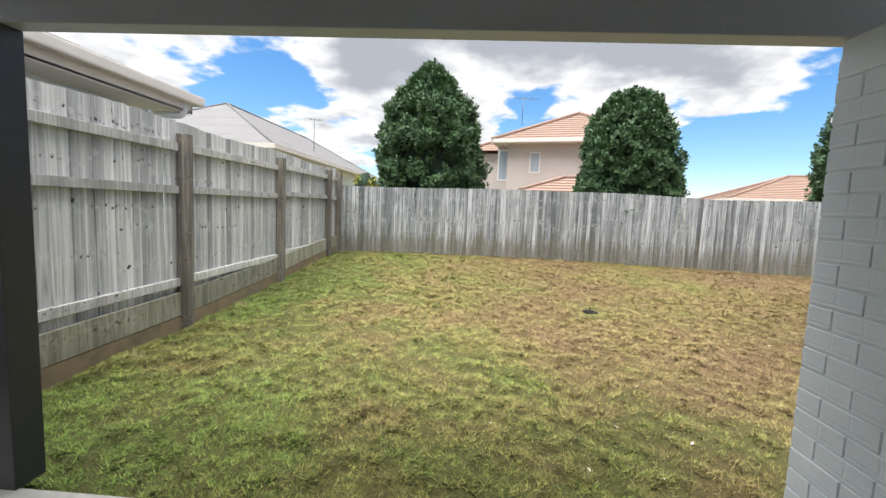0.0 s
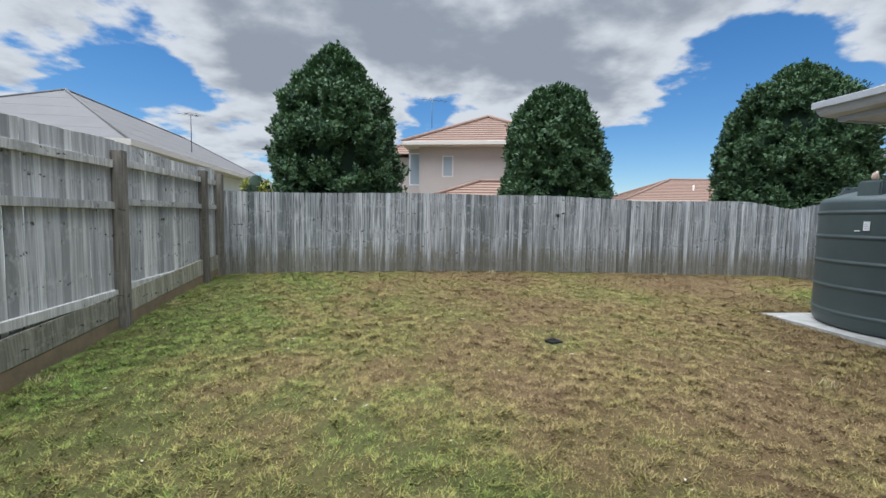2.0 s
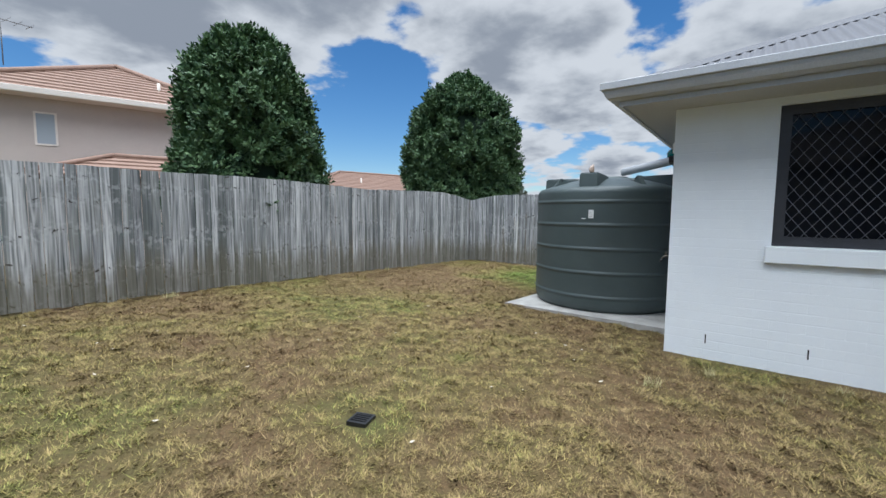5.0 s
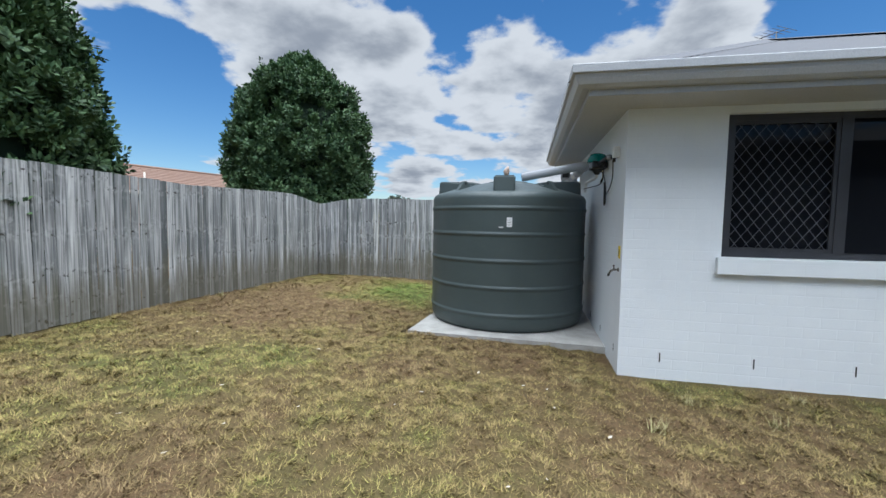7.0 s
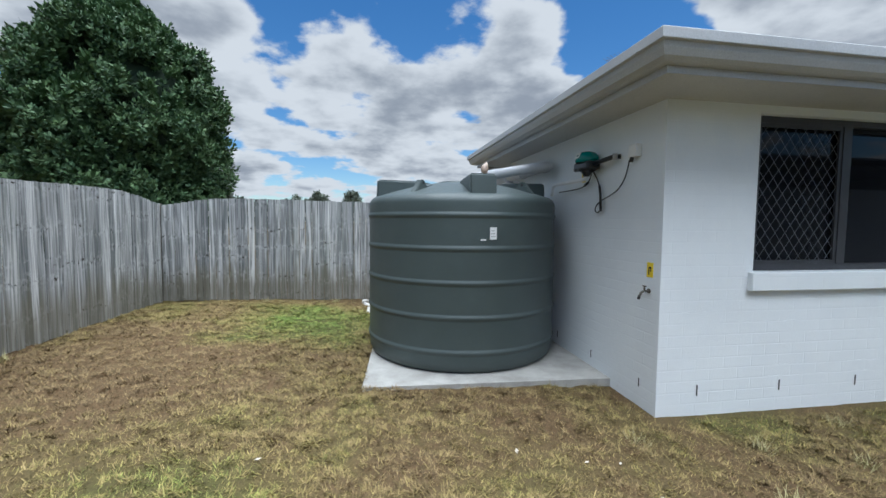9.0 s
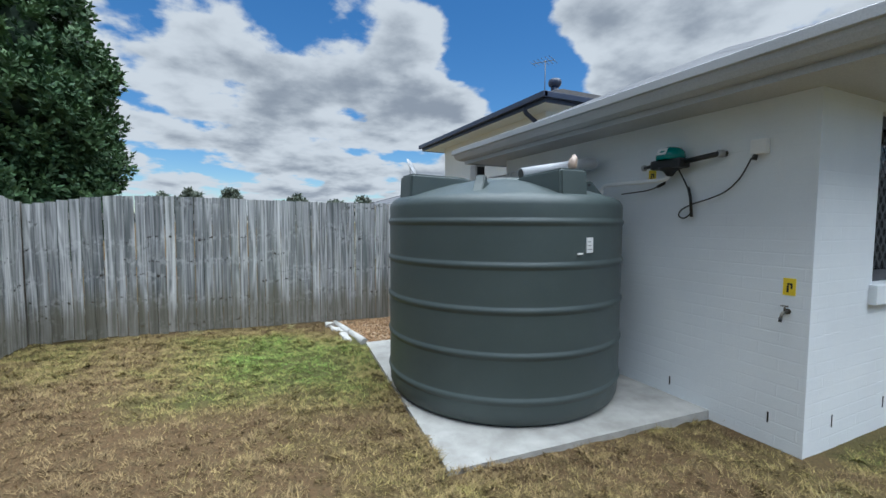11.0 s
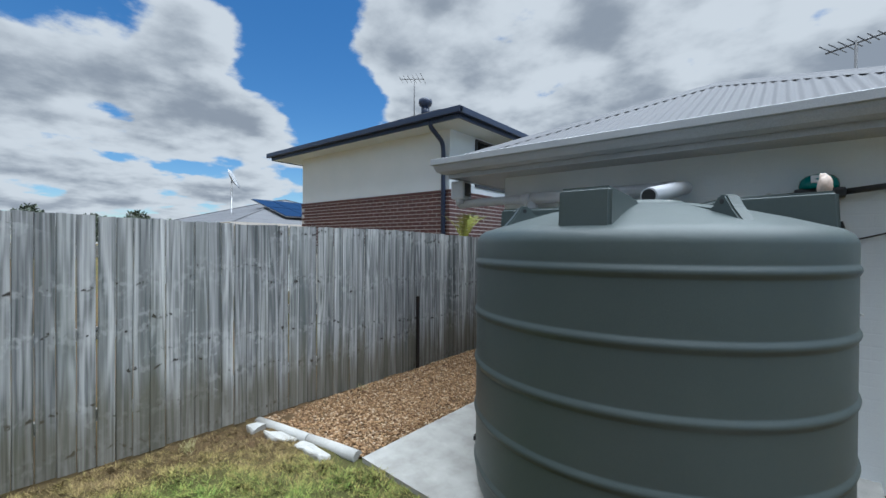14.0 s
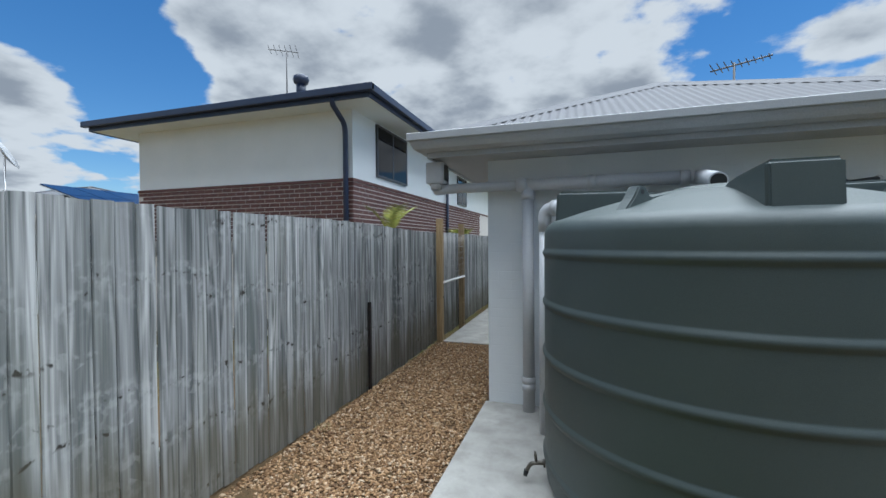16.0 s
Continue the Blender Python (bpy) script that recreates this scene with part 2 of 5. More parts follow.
def brick_relief(m):
    """Faint courses of brick telling through a thick coat of paint."""
    nt = m.node_tree
    sp = nt.nodes.new("ShaderNodeSeparateXYZ")
    link(nt, nt.nodes.new("ShaderNodeNewGeometry").outputs["Position"], sp.inputs[0])
    cb = nt.nodes.new("ShaderNodeCombineXYZ")
    link(nt, fmath(nt, "ADD", sp.outputs[0], sp.outputs[1]), cb.inputs[0])
    link(nt, fmath(nt, "SUBTRACT", sp.outputs[2], 0.069), cb.inputs[1])
    br = nt.nodes.new("ShaderNodeTexBrick")
    for k, x in (("Scale", 1.0), ("Brick Width", 0.24), ("Row Height", 0.086), ("Mortar Size", 0.007), ("Mortar Smooth", 0.6)):
        br.inputs[k].default_value = x
    link(nt, cb.outputs[0], br.inputs["Vector"])
    worn = noise_node(nt, obj_vec(nt, world_space=True), 2.6, 4, 0.6)
    h = fmath(nt, "MULTIPLY", br.outputs["Fac"], ramp(nt, worn, [(0.36, (0.1, 0.1, 0.1)), (0.62, (1, 1, 1))]))
    bp = nt.nodes.new("ShaderNodeBump")
    bp.invert = True
    bp.inputs["Strength"].default_value = 0.26
    bp.inputs["Distance"].default_value = 0.004
    link(nt, h, bp.inputs["Height"])
    b = [n for n in nt.nodes if n.type == "BSDF_PRINCIPLED"][0]
    link(nt, bp.outputs[0], b.inputs["Normal"].links[0].from_node.inputs["Normal"])


brick_relief(WALLPAINT)
TRIM = surface("fascia_grey_paint", (0.39, 0.4, 0.415), (0.43, 0.44, 0.455), 3, 0.38, bump_s=0.03)
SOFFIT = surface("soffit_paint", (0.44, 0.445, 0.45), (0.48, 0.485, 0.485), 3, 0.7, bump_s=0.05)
ROOFMETAL = surface("light_grey_roof_sheet", (0.135, 0.137, 0.147), (0.155, 0.158, 0.168), 2, 0.7, bump_s=0.03, spec=0.2)
CONCRETE = surface("broom_concrete", (0.3, 0.29, 0.265), (0.45, 0.44, 0.41), 5.5, 0.85, bump_s=0.4, fine=220, dirt=(0.25, 0.24, 0.22))
TANK = surface("slate_green_tank_plastic", (0.054, 0.072, 0.072), (0.063, 0.082, 0.081), 2.5, 0.46, bump_s=0.22, fine=300, dirt=(0.075, 0.098, 0.096))
PVC = surface("pale_grey_pvc", (0.5, 0.51, 0.53), (0.56, 0.57, 0.59), 4, 0.4, bump_s=0.02)
WHITEP = surface("white_plastic", (0.75, 0.75, 0.74), (0.8, 0.8, 0.79), 8, 0.4, bump_s=0.02)
BLACKP = surface("black_plastic", (0.012, 0.012, 0.013), (0.02, 0.02, 0.021), 8, 0.35, bump_s=0.03)
TEAL = surface("teal_plastic", (0.0, 0.16, 0.15), (0.0, 0.2, 0.19), 9, 0.18, bump_s=0.0)
YELLOW = surface("yellow_sticker", (0.75, 0.55, 0.02), (0.8, 0.6, 0.03), 8, 0.5, bump_s=0.0)
PEACH = surface("peach_plastic", (0.4, 0.3, 0.24), (0.52, 0.42, 0.35), 14, 0.5)
BRASS = surface("dull_brass", (0.11, 0.1, 0.085), (0.2, 0.185, 0.16), 30, 0.4, metal=0.9)
STEEL = surface("galvanised_steel", (0.4, 0.4, 0.41), (0.5, 0.5, 0.5), 20, 0.4, metal=0.8)
DARKFRAME = surface("dark_window_frame", (0.03, 0.031, 0.036), (0.042, 0.043, 0.05), 8, 0.4, bump_s=0.02)
SCREEN = surface("dark_grey_screen_grille", (0.11, 0.115, 0.13), (0.14, 0.148, 0.165), 20, 0.5, bump_s=0.0)
RENDERW = surface("white_render", (0.72, 0.76, 0.765), (0.78, 0.81, 0.815), 1.2, 0.75, bump_s=0.2)
NAVY = surface("navy_gutter_steel", (0.022, 0.033, 0.068), (0.03, 0.043, 0.084), 4, 0.4, bump_s=0.02)
BRICKRED = surface("red_brown_brick", (0.085, 0.038, 0.035), (0.14, 0.065, 0.056), 7, 0.8, bump_s=0.4)
MORTAR = surface("pale_mortar", (0.58, 0.55, 0.52), (0.66, 0.63, 0.6), 8, 0.9)
BEIGE = surface("beige_render", (0.46, 0.4, 0.365), (0.51, 0.445, 0.405), 1.5, 0.8)
TILE = surface("terracotta_roof_tile", (0.225, 0.14, 0.1), (0.29, 0.19, 0.145), 6, 0.75, dirt=(0.22, 0.135, 0.1))
GREYROOF = surface("taupe_grey_roof", (0.15, 0.143, 0.14), (0.18, 0.172, 0.168), 2, 0.75, bump_s=0.05, spec=0.2)
CREAM = surface("cream_paint", (0.66, 0.6, 0.54), (0.72, 0.66, 0.6), 3, 0.6)
DARKTILE = surface("dark_grey_tile", (0.1, 0.095, 0.095), (0.16, 0.15, 0.15), 7, 0.7)
BARK = surface("grey_bark", (0.12, 0.1, 0.08), (0.2, 0.17, 0.14), 18, 0.9, bump_s=0.6, fine=60)


def glass_mat(name, tint, rough=0.03):
    m, nt, b = nodes_of(name)
    b.inputs["Base Color"].default_value = (*tint, 1)
    b.inputs["Roughness"].default_value = rough
    b.inputs["Metallic"].default_value = 0.0
    b.inputs["Specular IOR Level"].default_value = 0.15
    return m


DARKGLASS = glass_mat("dark_room_glass", (0.006, 0.007, 0.01))
BLINDGLASS = glass_mat("glass_over_pale_blind", (0.34, 0.38, 0.42), 0.08)
SOLAR = glass_mat("solar_cell_blue", (0.01, 0.02, 0.055), 0.12)


def leaf_mat(name, c1, c2, c3):
    m, nt, b = nodes_of(name)
    r = nt.nodes.new("ShaderNodeNewGeometry").outputs["Random Per Island"]
    v = obj_vec(nt, world_space=True)
    n = noise_node(nt, v, 3.4, 3, 0.6)
    col = ramp(nt, r, [(0.0, c1), (0.6, c2), (1.0, c3)])
    col = mixc(nt, ramp(nt, n, [(0.38, (0, 0, 0)), (0.66, (0.6, 0.6, 0.6))]), col, c3)
    link(nt, col, b.inputs["Base Color"])
    b.inputs["Roughness"].default_value = 0.55
    b.inputs["Specular IOR Level"].default_value = 0.28
    b.inputs["Transmission Weight"].default_value = 0.0
    return m


LEAF = leaf_mat("dark_glossy_leaf", (0.038, 0.078, 0.041), (0.06, 0.117, 0.054), (0.104, 0.17, 0.066))
# near-black green: paints the shade deep in a crown onto its hull
LEAFCORE = surface("crown_shade_green", (0.012, 0.028, 0.015), (0.02, 0.042, 0.021), 9, 0.9)
PALMLEAF = leaf_mat("yellow_green_palm", (0.16, 0.22, 0.04), (0.28, 0.32, 0.06), (0.4, 0.38, 0.09))
GUMLEAF = leaf_mat("far_gum_leaf", (0.09, 0.115, 0.085), (0.12, 0.14, 0.105), (0.15, 0.17, 0.13))


def lawn_patch(nt):
    """How green the lawn is at a place, 0 straw to 1 green: broad patches over small tufts."""
    v = obj_vec(nt, world_space=True)
    a1 = noise_node(nt, v, 0.42, 3, 0.5)
    a2 = noise_node(nt, v, 1.7, 4, 0.6)
    a3 = noise_node(nt, v, 9.0, 3, 0.6)
    s = fmath(nt, "ADD", fmath(nt, "MULTIPLY", a1, 0.55), fmath(nt, "ADD", fmath(nt, "MULTIPLY", a2, 0.3), fmath(nt, "MULTIPLY", a3, 0.15)))
    # greener towards the fence on the -x side and beside the tank slab
    sp = nt.nodes.new("ShaderNodeSeparateXYZ")
    link(nt, v, sp.inputs[0])
    west = nt.nodes.new("ShaderNodeMapRange")
    for k, x in (("From Min", 1.2), ("From Max", -2.6), ("To Min", -0.02), ("To Max", 0.16)):
        west.inputs[k].default_value = x
    link(nt, sp.outputs[0], west.inputs["Value"])
    d = nt.nodes.new("ShaderNodeVectorMath")
    d.operation = "DISTANCE"
    link(nt, v, d.inputs[0])
    d.inputs[1].default_value = (7.4, 7.2, 0.2)
    near = nt.nodes.new("ShaderNodeMapRange")
    for k, x in (("From Min", 0.3), ("From Max", 1.5), ("To Min", 0.29), ("To Max", 0.0)):
        near.inputs[k].default_value = x
    link(nt, d.outputs["Value"], near.inputs["Value"])
    d2 = nt.nodes.new("ShaderNodeVectorMath")
    d2.operation = "DISTANCE"
    link(nt, v, d2.inputs[0])
    d2.inputs[1].default_value = (1.72, 5.72, 0.15)
    pit = nt.nodes.new("ShaderNodeMapRange")
    for k, x in (("From Min", 0.12), ("From Max", 0.6), ("To Min", 0.13), ("To Max", 0.0)):
        pit.inputs[k].default_value = x
    link(nt, d2.outputs["Value"], pit.inputs["Value"])
    south = nt.nodes.new("ShaderNodeMapRange")
    for k, x in (("From Min", 4.4), ("From Max", 2.2), ("To Min", 0.0), ("To Max", 0.085)):
        south.inputs[k].default_value = x
    link(nt, sp.outputs[1], south.inputs["Value"])
    s = fmath(nt, "ADD", s, south.outputs[0])
    worn = nt.nodes.new("ShaderNodeMapRange")
    for k, x in (("From Min", 1.6), ("From Max", 4.2), ("To Min", 0.0), ("To Max", -0.036)):
        worn.inputs[k].default_value = x
    link(nt, sp.outputs[0], worn.inputs["Value"])
    s = fmath(nt, "ADD", s, worn.outputs[0])
    extra = fmath(nt, "ADD", west.outputs[0], fmath(nt, "ADD", near.outputs[0], pit.outputs[0]))
    return fmath(nt, "ADD", fmath(nt, "ADD", s, extra), -0.004), v


def make_soil():
    m, nt, b = nodes_of("thatch_and_soil")
    s, v = lawn_patch(nt)
    fine = noise_node(nt, v, 45, 5, 0.7)
    col = ramp(nt, s, [(0.40, (0.15, 0.098, 0.052)), (0.5, (0.14, 0.107, 0.048)), (0.62, (0.1, 0.105, 0.036))])
    col = mixc(nt, ramp(nt, fine, [(0.32, (0.7, 0.7, 0.7)), (0.55, (0, 0, 0))]), col, (0.07, 0.056, 0.032))
    link(nt, col, b.inputs["Base Color"])
    b.inputs["Roughness"].default_value = 0.95
    b.inputs["Specular IOR Level"].default_value = 0.1
    bump(nt, b, fine, 0.8, 0.03)
    return m


def make_grass():
    m, nt, b = nodes_of("grass_blade")
    s, v = lawn_patch(nt)
    r = nt.nodes.new("ShaderNodeNewGeometry").outputs["Random Per Island"]
    k = fmath(nt, "ADD", s, fmath(nt, "MULTIPLY", fmath(nt, "SUBTRACT", r, 0.5), 0.15))
    col = ramp(nt, k, [(0.38, (0.22, 0.155, 0.076)), (0.48, (0.272, 0.207, 0.085)), (0.55, (0.27, 0.225, 0.078)), (0.62, (0.24, 0.245, 0.068)), (0.73, (0.17, 0.255, 0.052))])
    link(nt, col, b.inputs["Base Color"])
    shade = fmath(nt, "FRACT", fmath(nt, "MULTIPLY", r, 57.31), 0.0)
    col = mixc(nt, 1.0, col, ramp(nt, shade, [(0.0, (0.5, 0.5, 0.5)), (1.0, (1.3, 1.3, 1.3))]), "MULTIPLY")
    clump = noise_node(nt, v, 24, 3, 0.65)
    col = mixc(nt, 1.0, col, ramp(nt, clump, [(0.34, (0.5, 0.5, 0.5)), (0.5, (1.0, 1.0, 1.0)), (0.66, (1.3, 1.3, 1.25))]), "MULTIPLY")
    link(nt, col, b.inputs["Base Color"])
    b.inputs["Roughness"].default_value = 0.7
    b.inputs["Specular IOR Level"].default_value = 0.2
    return m


SOIL, GRASS = make_soil(), make_grass()


# ---- builders ----
def mesh_from(bm, name, material, smooth=False):
    me = bpy.data.meshes.new(name)
    bm.normal_update()
    bm.to_mesh(me)
    bm.free()
    if material:
        me.materials.append(material)
    if smooth:
        for p in me.polygons:
            p.use_smooth = True
    return me


def part(name, bm, material, parent=None, label="", smooth=False):
    """Links a bmesh as one mesh object, under parent where one is given."""
    ob = new(name, mesh_from(bm, name, material, smooth))
    if parent:
        ob.parent = parent
    if label:
        ob["label"] = label
    return ob


def thing(name, at=(0, 0, 0), rz=0.0, label="", category="", group="", kind=""):
    ob = new(name)
    ob.matrix_basis = pose(*at, 0, 0, rz)
    return tagged(ob, label, category, group, kind)


def bx(x0, x1, y0, y1, z0, z1, bevel=0.0, bm=None):
    bm = bm or bmesh.new()
    vs = [bm.verts.new((x, y, z)) for x in (x0, x1) for y in (y0, y1) for z in (z0, z1)]
    fs = [bm.faces.new([vs[i] for i in q]) for q in ((0, 1, 3, 2), (4, 6, 7, 5), (0, 4, 5, 1), (2, 3, 7, 6), (0, 2, 6, 4), (1, 5, 7, 3))]
    if bevel:
        es = list({ed for f in fs for ed in f.edges})
        bmesh.ops.bevel(bm, geom=es, offset=bevel, segments=2, affect="EDGES", profile=0.6)
    return bm


def prism(pts, z0, z1, bm=None):
    """An upright solid over a plan outline (counter-clockwise)."""
    bm = bm or bmesh.new()
    lo = [bm.verts.new((x, y, z0)) for x, y in pts]
    hi = [bm.verts.new((x, y, z1)) for x, y in pts]
    bm.faces.new(lo[::-1])
    bm.faces.new(hi)
    n = len(pts)
    for i in range(n):
        bm.faces.new((lo[i], lo[(i + 1) % n], hi[(i + 1) % n], hi[i]))
    return bm


def tube(pts, r, seg=12, bm=None, caps=True):
    """A round bar along a line of points; r may be a list."""
    bm = bm or bmesh.new()
    pts = [Vector(p) for p in pts]
    rs = r if isinstance(r, (list, tuple)) else [r] * len(pts)
    rings, side = [], None
    for i, p in enumerate(pts):
        d = (pts[min(i + 1, len(pts) - 1)] - pts[max(i - 1, 0)]).normalized()
        if side is None:
            side = d.cross((0, 0, 1)) if abs(d.z) < 0.9 else d.cross((1, 0, 0))
        side = (side - d * side.dot(d)).normalized()
        o = d.cross(side)
        rings.append([bm.verts.new(p + rs[i] * (math.cos(k * math.tau / seg) * side + math.sin(k * math.tau / seg) * o)) for k in range(seg)])
    for q, w in zip(rings, rings[1:]):
        for k in range(seg):
            f = bm.faces.new((q[k], q[(k + 1) % seg], w[(k + 1) % seg], w[k]))
            f.smooth = True
    if caps:
        bm.faces.new(rings[0][::-1])
        bm.faces.new(rings[-1])
    bmesh.ops.recalc_face_normals(bm, faces=bm.faces[:])
    return bm


def lathe(profile, seg=48, bm=None):
    """Turns (radius, height) pairs about z."""
    bm = bm or bmesh.new()
    rings = [[bm.verts.new((r * math.cos(k * math.tau / seg), r * math.sin(k * math.tau / seg), z)) for k in range(seg)] for r, z in profile]
    for q, w in zip(rings, rings[1:]):
        for k in range(seg):
            f = bm.faces.new((q[k], q[(k + 1) % seg], w[(k + 1) % seg], w[k]))
            f.smooth = True
    bm.faces.new(rings[0][::-1])
    bm.faces.new(rings[-1])
    return bm


def arc(points, steps=6):
    """Rounds the inner corners of a line of points."""
    pts = [Vector(p) for p in points]
    out = [pts[0]]
    for a0, b0, c0 in zip(pts, pts[1:], pts[2:]):
        d = min((b0 - a0).length, (c0 - b0).length) * 0.45
        p0, p2 = b0 + (a0 - b0).normalized() * d, b0 + (c0 - b0).normalized() * d
        out += [p0 * (1 - s) ** 2 + b0 * 2 * s * (1 - s) + p2 * s * s for s in (k / steps for k in range(steps + 1))]
    return out + [pts[-1]]


def ground_z(x, y):
    """The lawn: a slight fall towards the house, a low rise along the rear fence."""
    return 0.0169 + 0.0121 * x - 0.0102 * y + 0.4146 * math.exp(-((x + 1) / 10) ** 2 - ((y - 10) / 4) ** 2)


def tuft_z(x, y):
    """Hummocks of the clumpy turf, trodden flat along the house wall."""
    flat = min(max((4.44 - x) / 0.3, 0.15), 1.0) if y < 4.5 else 1.0
    return flat * (0.016 * noise.noise((x * 1.3, y * 1.3, 0)) + 0.030 * noise.noise((x * 7.0, y * 7.0, 3.0)) + 0.014 * noise.noise((x * 17.0, y * 17.0, 6.0)))


rng = random.Random(7)


# ---- ground ----
def build_ground():
    inner_x = [-3.6 + 0.06 * i for i in range(221)]
    inner_y = [-3.0 + 0.06 * i for i in range(221)]
    far = [1, 3, 8, 20, 60, 200, 700, 2500]
    xs = [inner_x[0] - f for f in far[::-1]] + inner_x + [inner_x[-1] + f for f in far]
    ys = [inner_y[0] - f for f in far[::-1]] + inner_y + [inner_y[-1] + f for f in far]
    verts = []
    for y in ys:
        for x in xs:
            cx, cy = min(max(x, -3.6), 9.6), min(max(y, -3.0), 10.2)
            out = math.hypot(x - cx, y - cy)
            z = ground_z(cx, cy) - min(out * 0.12, 0.5)
            if out == 0:
                z += tuft_z(x, y)
                if 4.96 < x < 8.1 and 4.2 < y < 6.6:
                    z = min(z, 0.112)
                if y < 1.62 and x < 1.85 or x > 4.6 and y < 4.2 or x > 7.95 and y < 2.2:
                    z = min(z, 0.0) - 0.1  # under the slabs
            verts.append((x, y, z))
    n = len(xs)
    faces = [(j * n + i, j * n + i + 1, (j + 1) * n + i + 1, (j + 1) * n + i) for j in range(len(ys) - 1) for i in range(n - 1)]
    me = bpy.data.meshes.new("ground")
    me.from_pydata(verts, [], faces)
    me.materials.append(SOIL)
    for p in me.polygons:
        p.use_smooth = True
    return tagged(new("ground", me), "patchy brown soil and straw thatch under the lawn", "ground", kind="structure")


build_ground()

# outline of hard surfaces, kept free of grass
PAD = [(5.17, 6.50), (5.06, 4.37), (7.88, 4.37), (7.88, 6.27)]
tagged(part("tank_slab", prism([PAD[1], PAD[2], PAD[3], PAD[0]], -0.1, 0.145), CONCRETE),
       "pale grey concrete slab under the water tank", "slab", kind="structure")
tagged(part("side_path", bx(7.95, 9.0, -9.0, 2.2, -0.1, 0.135), CONCRETE), "pale concrete path along the side of the house", "path", kind="structure")
tagged(part("patio_slab", bx(-3.0, 1.9, -3.2, 1.68, -0.12, 0.05), CONCRETE), "bare concrete patio floor slab", "patio", kind="structure")


# ---- palings ----
def paling_mesh(seed, w, h, t, material):
    r = random.Random(seed)
    bm = bmesh.new()
    rows = 5
    grid = []
    c = 0.006
    for k in range(rows + 1):
        z = h * k / rows
        dx, dy = r.uniform(-0.002, 0.002), r.uniform(-0.003, 0.003)
        top = 0.0025 * r.uniform(-1, 1) if k == rows else 0
        plan = ((-w / 2 + c, -t / 2, 1), (w / 2 - c, -t / 2, -1), (w / 2, -t / 2 + c, -1), (w / 2, t / 2 - c, -1), (w / 2 - c, t / 2, -1), (-w / 2 + c, t / 2, 1), (-w / 2, t / 2 - c, 1), (-w / 2, -t / 2 + c, 1))
        grid.append([bm.verts.new((x + dx, y + dy, z + top * s)) for x, y, s in plan])
    for q, s in zip(grid, grid[1:]):
        for i in range(8):
            bm.faces.new((q[i], q[(i + 1) % 8], s[(i + 1) % 8], s[i]))
    bm.faces.new(grid[0][::-1])
    bm.faces.new(grid[-1])
    return mesh_from(bm, "paling", material)


PALINGS = [paling_mesh(s, 0.0955, 1.0, 0.018, PALING) for s in range(6)]
PALE = [paling_mesh(s + 10, 0.0958, 1.0, 0.018, PALE_PALING) for s in range(6)]


def palings(fence, p0, p1, base, top, pitch=0.1, normal=1.0, boards=PALINGS):
    """Upright boards from p0 to p1; base and top give heights at a place."""
    rnd = rng
    d = Vector((p1[0] - p0[0], p1[1] - p0[1], 0))
    n = int(d.length / pitch)
    yaw = math.degrees(math.atan2(d.y, d.x))
    off = Vector((-d.y, d.x, 0)).normalized() * normal
    for i in range(n):
        s = (i + 0.5) / n
        p = Vector((p0[0], p0[1], 0)) + d * s
        z0, z1 = base(p.x, p.y) + rnd.uniform(-0.01, 0.015), top(p.x, p.y) + rnd.uniform(-0.004, 0.004)
        ob = new("paling", boards[rnd.randrange(6)])
        q = p + off * (rnd.uniform(-0.006, 0.006))
        ob.matrix_basis = pose(q.x, q.y, z0, 0, rnd.uniform(-0.25, 0.25), yaw + rnd.uniform(-1.5, 1.5)) @ Matrix.Diagonal((rnd.uniform(1.0, 1.03), 1, z1 - z0, 1))
        ob.parent = fence


def lerp(v, a0, b0, x0, x1):
    s = min(max((v - a0) / (b0 - a0), 0), 1)
    return x0 + (x1 - x0) * s


# west fence: posts, rails and plinth face the lawn, the boards are behind
XF = -3.10
POSTS = [-2.6, -0.3, 2.0, 4.32, 6.62, 8.95, 9.62]


def west_top(x, y):
    return 2.18 + 0.02 * math.sin(y * 2.1)


